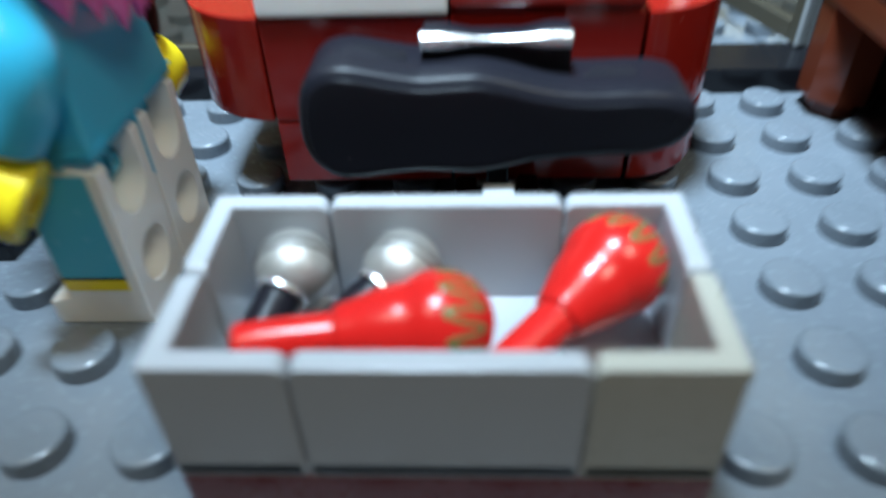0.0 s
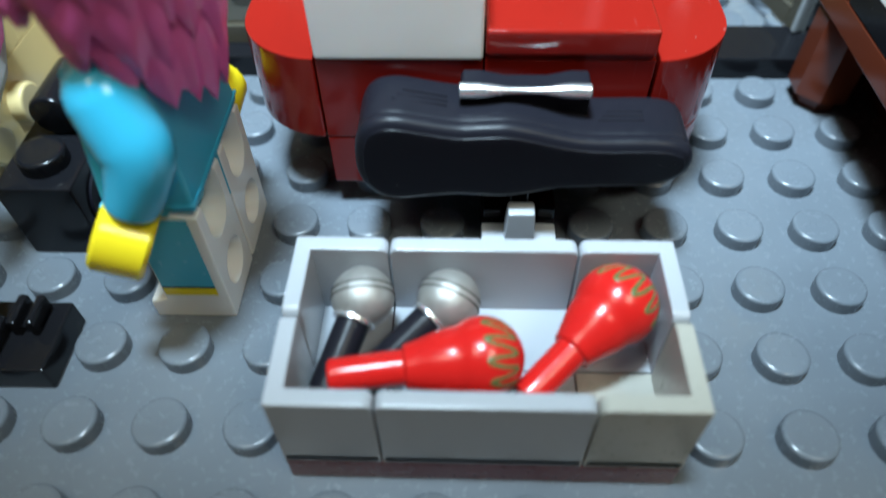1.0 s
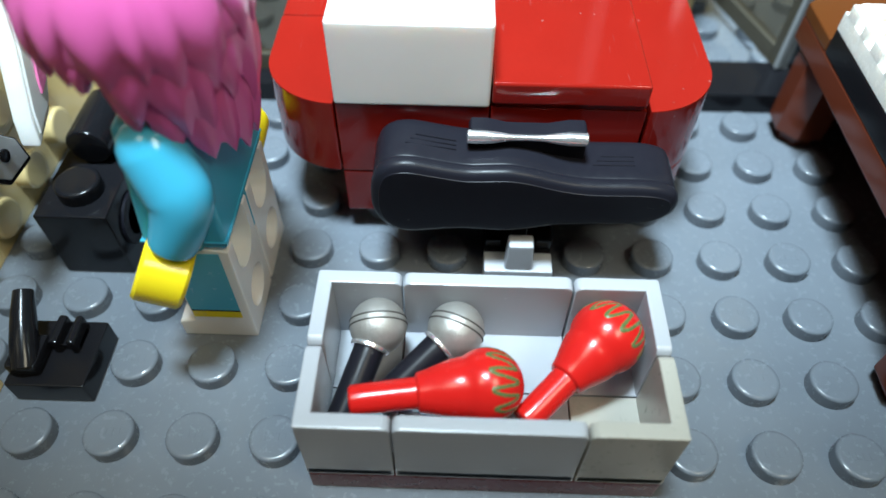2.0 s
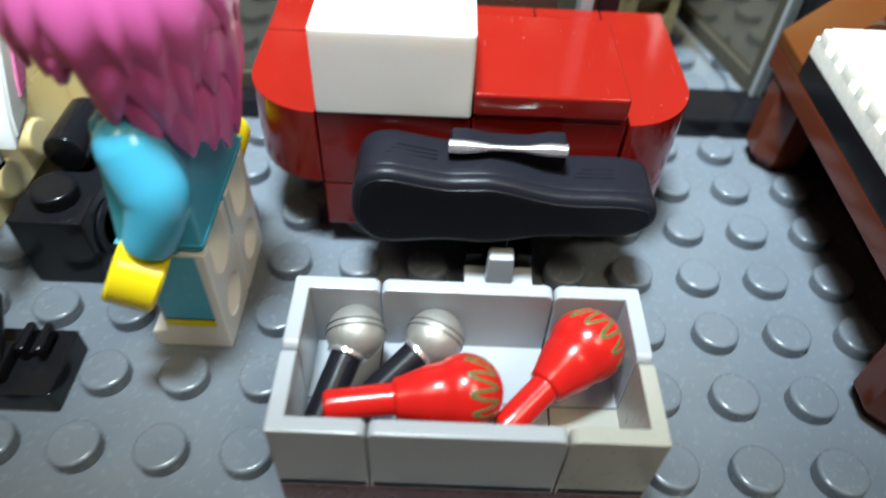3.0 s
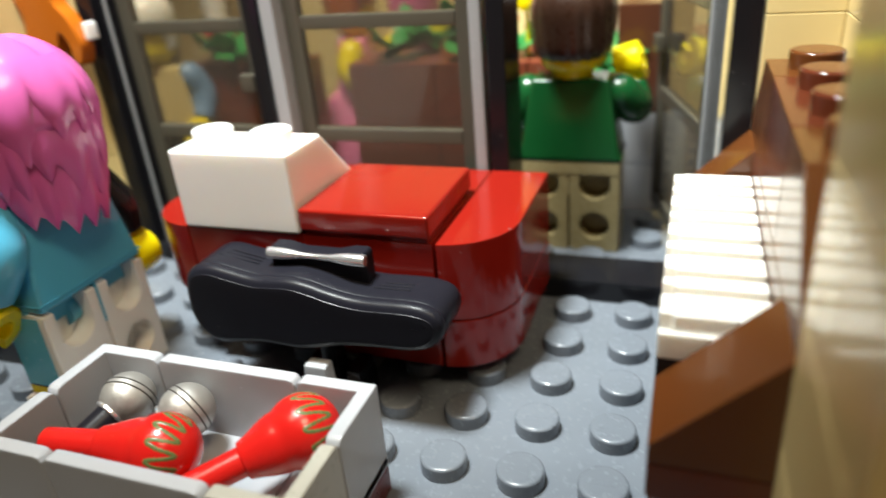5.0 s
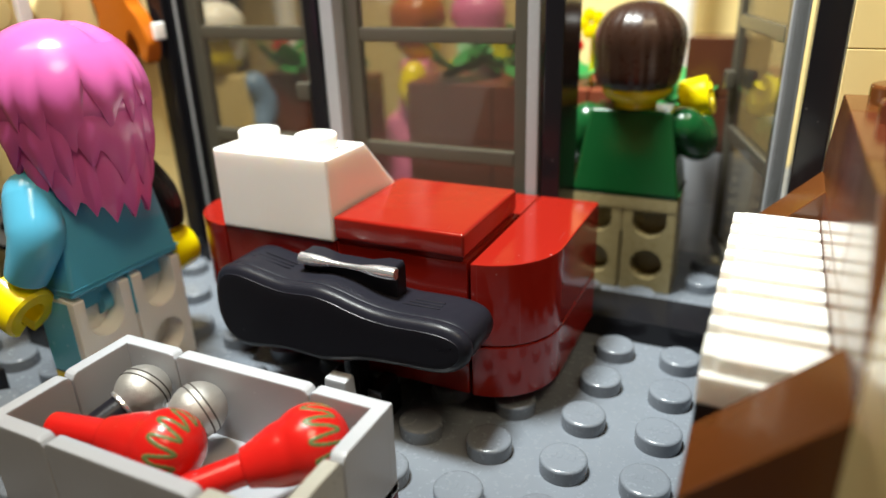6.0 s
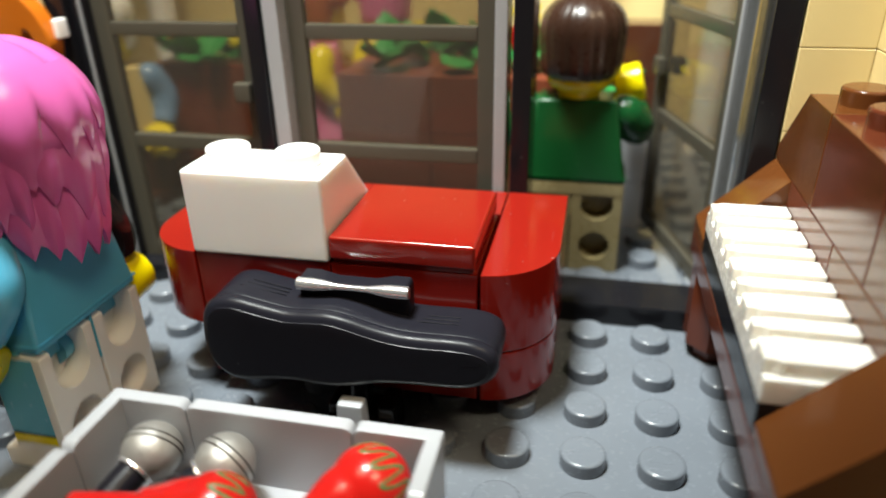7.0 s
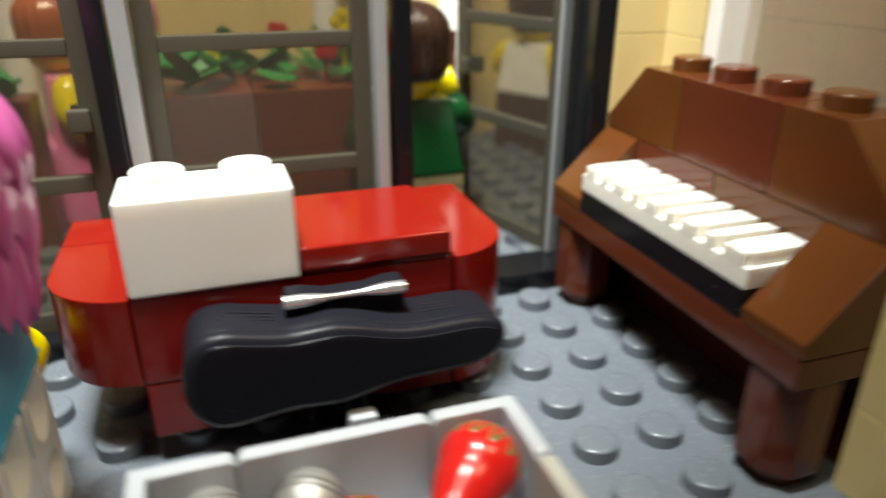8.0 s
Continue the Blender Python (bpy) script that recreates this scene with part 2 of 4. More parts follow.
M_SILVER = metal("pearl_silver_plastic", (0.43, 0.42, 0.40), 0.40, 0.6, 0.09)
M_GROOVE = plastic("dark_groove_plastic", (0.07, 0.065, 0.06), 0.5)
M_CHROME = metal("silver_lacquer", (0.86, 0.86, 0.88), 0.22, 0.85)
M_MARACA = plastic("bright_red_plastic", (0.56, 0.012, 0.010), 0.22, 0.4, dust=0.12)
M_PRINT = plastic("green_print", (0.11, 0.15, 0.05), 0.25)
M_CUFF = plastic("mid_azure_plastic", (0.11, 0.45, 0.64), 0.22)
M_GLASS = smoked("smoked_glass", (0.86, 0.80, 0.69), 0.58, 0.06, 0.05)
M_BAR = smoked("smoked_bar", (0.26, 0.235, 0.18), 0.75, 0.15, 0.50)
M_CLEAR = smoked("clear_glass", (0.95, 0.91, 0.86), 0.98, 0.05, 0.06)
M_EDGE = plastic("pale_grey_plastic", (0.29, 0.30, 0.31), 0.25, 0.2, 0.002)
M_PLAIN = plastic("warm_plaster", (0.10, 0.085, 0.07), 0.8, 0.3)
M_STONE = plastic("brownish_grey_plastic", (0.36, 0.28, 0.20), 0.3)
M_PLANTER = plastic("rust_brown_plastic", (0.20, 0.044, 0.020), 0.36)
M_GREEN_LEAF = plastic("leaf_green_plastic", (0.03, 0.26, 0.06), 0.45)
M_TABLE = plastic("table_wood", (0.16, 0.09, 0.045), 0.45, 0.5)

# ---- the room round the model ----
room = bmesh.new()
box(room, -70, -70, -3.0, 70, 70, -0.2, 0.2)
whole("tabletop", room, M_TABLE, (0, 0, -3.0), "brown wooden tabletop under the brick model", "table", kind="structure")
for nm, a in (("wall_north", (-72, 70, -3, 72, 72, 90)), ("wall_south", (-72, -72, -3, 72, -70, 90)),
              ("wall_east", (70, -70, -3, 72, 70, 90)), ("wall_west", (-72, -70, -3, -70, 70, 90)), ("ceiling", (-72, -72, 90, 72, 72, 92))):
    room = bmesh.new()
    box(room, *a, 0)
    whole(nm, room, M_PLAIN, (a[0], a[1], a[2]), "plain warm grey plaster of the room", "ceiling" if nm == "ceiling" else "wall", kind="structure")

# ---- floor plate with its studs ----
floor_bm = bmesh.new()
box(floor_bm, -12, -6, -0.2, 14, 30, 0, 0.03)
floor = whole("floor", floor_bm, M_FLOOR, (0, 0, -0.2), "dark grey studded baseplate of plastic bricks", "baseplate", kind="structure")
STUD = [(0.0, 0.0), (0.302, 0.0), (0.302, 0.168), (0.298, 0.188), (0.286, 0.203), (0.262, 0.2115), (0.24, 0.2125), (0.0, 0.2125)]


def stud_rings(x, y, z, segs=28):
    return lathed(STUD, segs, Matrix.Translation((x, y, z)))


def studded(bm, spots, z, mi=0):
    for x, y in spots:
        join(bm, stud_rings(x, y, z), mi)
    return bm


top = lathed(STUD, 28)
for q in range(4):  # a low plain relief on the stud's top
    box(top, -0.155 + 0.08 * q, -0.05 + 0.012 * (q % 2), 0.205, -0.095 + 0.08 * q, 0.05, 0.2150, 0.002, 0, 1)
stud_mesh = mesh_of("stud", top, M_FLOOR)
near = [(i + 0.5, j + 0.5) for j in range(-3, 7) for i in range(-7, 7)] + [(i + 0.5, j + 0.5) for j in range(8, 14) for i in range(0, 7)]
covered = [(-2, 0, 2, 2), (-2, 5, 3, 7), (0, 3, 1, 4), (-6, 3, -5, 5), (-5.9, 1, -4.9, 2), (-4, 2, -3, 4), (2, 9, 4, 10), (6, -3, 8, 1), (5, 1, 6, 2), (5, 6, 6, 7), (6, 1, 7, 7), (-7, -3, -6, 1)]
for x, y in near:
    if any(a < x < c and b < y < d for a, b, c, d in covered):
        continue
    ob = new("stud", stud_mesh)
    ob.parent = floor
    ob.location = Vector((x, y, 0.2)) * S
rest = bmesh.new()
for j in range(8, 24):
    for i in range(-9, 12):
        if (i + 0.5, j + 0.5) not in near and not any(a < i + 0.5 < c and b < j + 0.5 < d for a, b, c, d in covered):
            join(rest, lathed([(0.3, 0.0), (0.3, 0.2), (0.28, 0.2125)], 12, Matrix.Translation((i + 0.5, j + 0.5, 0))))
part("studs", rest, M_FLOOR, floor, kind="stuff")

# ---- back wall: two glazed frames, doorway with an open door ----
shopfront = thing("window_1", (-4, 7, 0), "black window frame with a smoked glass door pane and crossbars", "window", kind="structure")
shopfront2 = thing("window_2", (0, 7, 0), "black and pale grey window frame with smoked pane", "window", kind="structure")
doorway = thing("door_1", (4, 7, 0), "black door frame with its glass door swung open", "door", kind="structure")
FRAME_TOP = 7.6


def post(parent, x0, x1, y0, y1, mat, name="window_frame", z0=0.4, z1=FRAME_TOP):
    bm = bmesh.new()
    box(bm, x0, y0, z0, x1, y1, z1, 0.03)
    return part(name, bm, mat, parent)


for own, x0, x1 in ((shopfront, -6, -2.02), (shopfront2, -2.02, 2.02), (doorway, 2.02, 6)):
    bm = bmesh.new()
    box(bm, x0, 7.0, 0.0, x1, 8.0, 0.4, 0.03)
    part("window_sill" if own is not doorway else "threshold", bm, M_BLACK, own)
post(shopfront, -6.0, -5.62, 7.0, 8.0, M_BLACK)
post(shopfront, -5.62, -5.38, 7.16, 7.6, M_BLACK)
post(shopfront, -5.44, -5.38, 7.10, 7.155, M_EDGE)
post(shopfront, -2.34, -2.06, 7.0, 8.0, M_BLACK)
post(shopfront2, -2.03, -1.76, 7.05, 7.7, M_EDGE)
post(shopfront2, 1.74, 1.94, 7.05, 7.7, M_EDGE)
post(doorway, 2.03, 2.33, 7.0, 8.0, M_BLACK, "door_frame")
post(doorway, 5.62, 6.0, 7.0, 8.0, M_BLACK, "door_frame")


def pane(parent, width, m, handle=None, edge=None):
    """A glass door leaf in its own x-z plane from x = 0, with a border, two crossbars and a handle."""
    def place(bm):
        bm.transform(m)
        return bm
    z0, z1 = 0.42, FRAME_TOP - 0.02
    bm = bmesh.new()
    box(bm, 0.02, -0.04, z0, width - 0.02, 0.04, z1, 0)
    leaf = part("pane", place(bm), M_GLASS, parent)
    leaf.visible_shadow = False
    for a in ((0.0, 0.30, z0, z1), (width - 0.30, width, z0, z1), (0.30, width - 0.30, 2.71, 2.97), (0.30, width - 0.30, 4.73, 4.97), (0.30, width - 0.30, z0, 0.75)):
        bm = bmesh.new()
        box(bm, a[0], -0.10, a[2], a[1], 0.10, a[3], 0.03)
        bar = part("glazing_bar", place(bm), M_BAR, parent)
        bar.visible_shadow = False
    if handle is not None:
        bm = bmesh.new()
        box(bm, handle - 0.16, -0.28, 3.65, handle + 0.16, -0.10, 4.0, 0.05)
        box(bm, handle - 0.16, 0.10, 3.65, handle + 0.16, 0.28, 4.0, 0.05)
        part("door_handle", place(bm), M_BAR, parent)
    if edge is not None:
        bm = bmesh.new()
        box(bm, 0.0, -0.11, z0 - 0.02, width, -0.06, z0 + 0.06, 0.01)
        box(bm, 0.0, -0.12, z0, 0.10, 0.12, z1, 0.03)
        box(bm, width - 0.01, -0.07, z0, width + 0.03, 0.07, z1, 0.01)
        part("door_edge", place(bm), M_EDGE, parent)


pane(shopfront, 3.02, Matrix.Translation((-5.37, 7.45, 0)), 2.72)
pane(shopfront2, 3.48, Matrix.Translation((-1.75, 7.45, 0)))
pane(doorway, 3.3, Matrix.Translation((5.46, 7.75, 0)) @ Matrix.Rotation(radians(106), 4, "Z"), 2.9, True)

# ---- tan side walls ----
def brick_wall(name, runs, label, z1=8.0, mat=M_TAN):
    """Courses of tan bricks, each brick a part. runs: x0, y0, x1, y1, z0, lengthwise axis."""
    own = thing(name, (runs[0][0], runs[0][1], 0), label, "wall", kind="structure")
    for x0, y0, x1, y1, zlo, axis in runs:
        z, row = zlo, 0
        while z < z1 - 0.1:
            lo, hi = (x0, x1) if axis == "x" else (y0, y1)
            at = lo
            first = 1.0 if row % 2 else 2.0
            while at < hi - 0.01:
                to = min(hi, at + (first if at == lo else 2.0))
                bm = bmesh.new()
                if axis == "x":
                    box(bm, at + 0.003, y0, z + 0.003, to - 0.003, y1, z + 1.197, 0.012, seg=1)
                else:
                    box(bm, x0, at + 0.003, z + 0.003, x1, to - 0.003, z + 1.197, 0.012, seg=1)
                part("brick", bm, mat, own)
                at = to
            z, row = z + 1.2, row + 1
    return own


brick_wall("wall_right_far", [(6.02, 7.0, 7.0, 8.0, 0, "x"), (7.0, 6.0, 8.0, 8.0, 0, "y")], "smooth tan plastic brick wall beside the doorway")
brick_wall("wall_right_low", [(7.0, 2.0, 8.0, 6.0, 0, "y")], "tan brick parapet under the white window", 2.4)
brick_wall("wall_right_near", [(7.0, 1.0, 8.0, 2.0, 0, "y"), (6.0, -1.0, 8.0, 1.0, 0, "y")], "tan plastic brick pier beside the piano")
brick_wall("wall_left_near", [(-8.0, -1.0, -6.15, 1.2, 0, "y")], "tan plastic brick pier")
brick_wall("wall_left", [(-8.0, 1.2, -7.0, 7.0, 0, "y"), (-8.0, 7.0, -6.02, 8.0, 0, "x")], "tan plastic brick wall with side studs behind the instruments")

side_window = thing("window_3", (7.4, 4, 2.4), "white plastic window frame with clear glass above the piano", "window", kind="structure")
for a in ((7.05, 2.0, 2.42, 7.85, 2.35, 8.0), (7.05, 5.65, 2.42, 7.85, 6.0, 8.0), (7.05, 2.35, 2.42, 7.85, 5.65, 2.8), (7.05, 2.35, 7.6, 7.85, 5.65, 8.0)):
    bm = bmesh.new()
    box(bm, *a, 0.04)
    part("window_frame", bm, M_WHITE, side_window)
bm = bmesh.new()
box(bm, 7.55, 2.36, 2.81, 7.6, 5.64, 7.59, 0)
part("pane", bm, M_CLEAR, side_window).visible_shadow = False


# ---- red counter with its till ----
def arc(cx, cy, r, a0, a1, n=12):
    return [(cx + r * math.cos(radians(a0 + (a1 - a0) * i / n)), cy + r * math.sin(radians(a0 + (a1 - a0) * i / n))) for i in range(n + 1)]


def slab(outline, z0, z1, bev=0.025):
    tmp = bmesh.new()
    a = [tmp.verts.new((x, y, z0)) for x, y in outline]
    b = [tmp.verts.new((x, y, z1)) for x, y in outline]
    tmp.faces.new(a[::-1])
    tmp.faces.new(b)
    n = len(a)
    for i in range(n):
        tmp.faces.new((a[i], a[(i + 1) % n], b[(i + 1) % n], b[i]))
    bmesh.ops.recalc_face_normals(tmp, faces=tmp.faces)
    sharp = [e for e in tmp.edges if e.calc_face_angle(0) > radians(28)]
    if bev:
        bmesh.ops.bevel(tmp, geom=sharp, offset=bev, segments=2, affect="EDGES", profile=0.5)
    return tmp


G = 0.008
counter = thing("shop_counter", (0, 5.5, 0), "glossy red brick-built shop counter with rounded ends", "counter")
right_end = [(2.035, 4.03)] + arc(2, 5.03, 1.0, -84, 0) + [(3, 6.98), (2.035, 6.98)]
left_end = [(-2 - G, 6 - G), (-3, 6 - G)] + arc(-2, 5.03, 1.0, 180, 268) + [(-2 - G, 4.03)]
part("end_brick", slab(right_end, 1.2 + G, 2.4), M_RED, counter)
part("end_brick", slab(right_end, 0.4, 1.2 - G), M_RED, counter)
part("end_brick", slab(left_end, 1.2 + G, 2.4), M_RED, counter)
for x0, x1 in ((-2, 0), (0, 2)):
    bm = bmesh.new()
    box(bm, x0 + G, 4.04, 1.2 + G, x1 - G, 6 - G, 2.4)
    part("brick", bm, M_RED, counter)
    bm = bmesh.new()
    box(bm, x0 + G, 4.04, 0.4, x1 - G, 6 - G, 1.2 - G)
    part("brick", bm, M_RED, counter)
for x0, x1 in ((-3, -1), (-1, 1), (1, 2.03)):
    bm = bmesh.new()
    box(bm, x0 + G, 6 + G, 1.2 + G, x1 - G, 6.98, 2.4)
    part("brick", bm, M_RED, counter)
    if x0 > -3:
        bm = bmesh.new()
        box(bm, x0 + G, 6 + G, 0.4, x1 - G, 6.98, 1.2 - G)
        part("brick", bm, M_RED, counter)
bm = bmesh.new()
box(bm, -1.8, 5.02, 0.0, 2.35, 6.9, 0.4, 0.02)
part("plinth", bm, M_BLACK, counter, "black recessed plinth")
bm = bmesh.new()
box(bm, 0.01, 4.0, 2.46, 1.97, 5.99, 2.80, 0.045, seg=3)
box(bm, 0.06, 4.05, 2.40, 1.94, 5.94, 2.47, 0)
part("tile", bm, M_RED, counter, "flat red square tile with a scuffed top")

till = thing("cash_till", (-1, 5, 2.4), "white sloped brick standing for a till on the red counter", "till")
side = [(4.0, 2.40), (5.99, 2.40), (5.99, 2.60), (5.0, 3.60), (4.0, 3.60)]
bm = prismed([(y, z) for y, z in side], 0.01, 1.99, 0.045, 3)
bm.transform(Matrix(((0, 1, 0, -2), (1, 0, 0, 0), (0, 0, 1, 0), (0, 0, 0, 1))))
bmesh.ops.reverse_faces(bm, faces=bm.faces)
part("body", bm, M_WHITE, till)
for x in (-1.5, -0.5):
    part("stud", stud_rings(x, 4.5, 3.6), M_WHITE, till)

# ---- guitar case on its clip stand ----
stand = thing("clip_stand", (0.5, 3.4, 0), "light grey clip plate and black block holding up the guitar case", "clip")
bm = bmesh.new()
box(bm, 0.02, 2.95, 0.0, 0.98, 3.31, 0.40)
part("plate", bm, M_LGREY, stand)
bm = bmesh.new()
prism(bm, [(0.30, 0.38), (0.70, 0.38), (0.67, 0.90), (0.33, 0.90)], 2.98, 3.22, 0.04)
part("clip", bm, M_LGREY, stand)
bm = bmesh.new()
box(bm, 0.02, 3.32, 0.0, 0.98, 3.92, 0.40, 0.03)
box(bm, 0.04, 3.36, 0.38, 0.28, 3.86, 0.58, 0.04)
box(bm, 0.74, 3.36, 0.38, 0.98, 3.86, 0.60, 0.04)
box(bm, 0.38, 3.40, 0.38, 0.62, 3.70, 1.20, 0.03)
part("support", bm, M_BLACK, stand, "black block with a short post")

CASE = [(-1.49, 1.66), (-1.48, 1.44), (-1.40, 1.22), (-1.22, 1.05), (-0.98, 1.00), (-0.66, 1.04), (-0.32, 1.08), (-0.05, 1.07), (0.27, 1.06), (0.60, 1.12), (0.94, 1.20),
        (1.43, 1.24), (1.92, 1.26), (2.20, 1.34), (2.37, 1.50), (2.41, 1.68), (2.34, 1.85), (2.16, 1.94), (1.88, 1.97), (1.40, 1.96), (1.09, 1.98), (0.80, 2.04), (0.55, 2.11),
        (0.27, 2.16), (-0.02, 2.15), (-0.30, 2.14), (-0.70, 2.21), (-0.98, 2.26), (-1.22, 2.23), (-1.38, 2.11), (-1.46, 1.92)]


def smooth_loop(pts, n=3):
    """A closed Catmull-Rom loop through pts."""
    out, k = [], len(pts)
    for i in range(k):
        p = [np.array(pts[(i + d) % k]) for d in (-1, 0, 1, 2)]
        for s in range(n):
            t = s / n
            out.append(tuple(0.5 * (2 * p[1] + (p[2] - p[0]) * t + (2 * p[0] - 5 * p[1] + 4 * p[2] - p[3]) * t * t + (3 * p[1] - p[0] - 3 * p[2] + p[3]) * t ** 3)))
    return out


def inset(loop, d):
    c = [np.array(p) for p in loop]
    n, out = len(c), []
    for i in range(n):
        e = c[(i + 1) % n] - c[i - 1]
        e /= np.linalg.norm(e)
        out.append(tuple(c[i] + d * np.array([-e[1], e[0]])))
    return out


case = thing("guitar_case", (0.5, 3.5, 1.05), "small black guitar case with silver handle, held by a clip", "guitar case")
loop = smooth_loop(CASE)
tmp = bmesh.new()
rings = []
CASE_LAYERS = [(0.30, 3.062), (0.20, 3.060), (0.130, 3.060), (0.118, 3.066), (0.105, 3.078), (0.07, 3.088), (0.035, 3.11), (0.01, 3.15), (0.0, 3.20), (0.008, 3.245),
               (0.028, 3.265), (0.028, 3.285), (0.012, 3.30), (0.008, 3.40), (0.006, 3.85), (0.02, 3.94), (0.06, 3.995), (0.12, 4.02), (0.22, 4.03)]
for d, y in CASE_LAYERS:
    rings.append([tmp.verts.new((x, y, z)) for x, z in inset(loop, d)])
for a, b in zip(rings, rings[1:]):
    for i in range(len(a)):
        tmp.faces.new((a[i], a[(i + 1) % len(a)], b[(i + 1) % len(a)], b[i]))
tmp.faces.new(rings[0])
tmp.faces.new(rings[-1])
bmesh.ops.recalc_face_normals(tmp, faces=tmp.faces)
part("shell", tmp, M_BLACK_SOFT, case, smooth=60)
ridge = inset(loop, 0.118)
tmp = bmesh.new()
m = len(ridge)
sect = []
for i, (x, z) in enumerate(ridge):
    e = np.array(ridge[(i + 1) % m]) - np.array(ridge[i - 1])
    e = e / np.linalg.norm(e)
    nrm = np.array([-e[1], e[0]])
    sect.append([tmp.verts.new((x + nrm[0] * q, y, z + nrm[1] * q)) for q, y in ((-0.010, 3.070), (-0.005, 3.061), (0.005, 3.061), (0.010, 3.070))])
for i in range(m):
    a, b = sect[i], sect[(i + 1) % m]
    for k in range(3):
        tmp.faces.new((a[k], a[k + 1], b[k + 1], b[k]))
bmesh.ops.recalc_face_normals(tmp, faces=tmp.faces)
part("piping", tmp, M_BLACK_SOFT, case, "shiny moulded ridge round the lid", smooth=60)
bm = bmesh.new()
prism(bm, [(-0.27, 2.06), (1.21, 1.90), (1.21, 2.33), (1.18, 2.405), (0.98, 2.405), (0.72, 2.345), (0.22, 2.345), (-0.04, 2.405), (-0.24, 2.405), (-0.27, 2.33)], 3.595, 3.84, 0.025)
part("handle_block", bm, M_BLACK_SOFT, case)
bm = bmesh.new()
hx = [-0.29, -0.27, -0.05, 0.08, 0.24, 0.46, 0.68, 0.84, 0.97, 1.19, 1.21]
hr = [0.070, 0.088, 0.088, 0.072, 0.044, 0.036, 0.044, 0.072, 0.088, 0.088, 0.070]
tube(bm, [(x, 3.580, 2.305) for x in hx], hr, 16)
part("handle", bm, M_CHROME, case, "silver handle, thinner in the middle", smooth=60)
for x0, z0, x1, z1 in ((-1.05, 2.262, -0.42, 2.165), (1.32, 1.962, 1.85, 1.972)):
    for q in range(3):
        bm = bmesh.new()
        y = 3.50 + 0.08 * q
        tube(bm, [(x0 + 0.06 * q, y, z0 - 0.006), (x1, y, z1 - 0.006)], [0.011, 0.011], 6)
        part("moulded_line", bm, M_BLACK_SOFT, case)

# ---- grey crate with microphones and maracas ----
crate = thing("crate", (0, 1, 0), "open light grey plastic crate on a dark red base", "crate")
bm = bmesh.new()
box(bm, -1.99, 0.01, 0.0, 1.99, 1.99, 0.39, 0.03)
part("base_plate", bm, M_DRED, crate, "dark red base plate")
T, ZT = 0.19, 1.6


def wall_panel(x0, y0, x1, y1, sides, mat):
    """A thin floor with walls on the given sides, their upper corners rounded."""
    bm = bmesh.new()
    g = 0.008
    box(bm, x0 + g, y0 + g, 0.40, x1 - g, y1 - g, 0.56, 0.015)
    for s in sides:
        if s in "NS":
            lo, hi = (y1 - T, y1 - g) if s == "N" else (y0 + g, y0 + T)
            r = 0.09
            out = [(x0 + g, 0.41)] + [(x0 + g + r - r * math.cos(radians(a)), ZT - r + r * math.sin(radians(a))) for a in (0, 30, 60, 90)] + [(x1 - g - r + r * math.sin(radians(a)), ZT - r + r * math.cos(radians(a))) for a in (0, 30, 60, 90)] + [(x1 - g, 0.41)]
            if any(q in sides for q in "EW"):
                out = [(x0 + g, 0.41), (x0 + g, ZT), (x1 - g, ZT), (x1 - g, 0.41)]
                e = x0 + g if "E" in sides else x1 - g
                sgn = 1 if "E" in sides else -1
                rr = [(e + sgn * (r - r * math.cos(radians(a))), ZT - r + r * math.sin(radians(a))) for a in (0, 30, 60, 90)]
                out = [(e, 0.41)] + rr + [((x1 - g) if sgn > 0 else (x0 + g), ZT), ((x1 - g) if sgn > 0 else (x0 + g), 0.41)]
            prism(bm, out, lo, hi, 0.03)
        else:
            lo, hi = (x1 - T, x1 - g) if s == "E" else (x0 + g, x0 + T)
            r = 0.09
            e, sgn, far = (y0 + g, 1, y1 - T) if "N" in sides else (y1 - g, -1, y0 + T)
            out = [(e, 0.41)] + [(e + sgn * (r - r * math.cos(radians(a))), ZT - r + r * math.sin(radians(a))) for a in (0, 30, 60, 90)] + [(far + sgn * 0.05, ZT), (far + sgn * 0.05, 0.41)]
            tmp = prismed(out, lo, hi, 0.03)
            tmp.transform(Matrix(((0, 1, 0, 0), (1, 0, 0, 0), (0, 0, 1, 0), (0, 0, 0, 1))))
            bmesh.ops.recalc_face_normals(tmp, faces=tmp.faces)
            join(bm, tmp)
    part("panel", bm, mat, crate)


wall_panel(-2, 1, -1, 2, "NW", M_LGREY)
wall_panel(-1, 1, 1, 2, "N", M_LGREY)
wall_panel(1, 1, 2, 2, "NE", M_LGREY)
wall_panel(-2, 0, -1, 1, "SW", M_LGREY)
wall_panel(-1, 0, 1, 1, "S", M_LGREY)
wall_panel(1, 0, 2, 1, "SE", M_LGREY_OLD)


def aim(a, b):
    """A turn that lays z along a to b, from a."""
    d = Vector(b) - Vector(a)
    return Matrix.Translation(a) @ d.to_track_quat("Z", "Y").to_matrix().to_4x4()


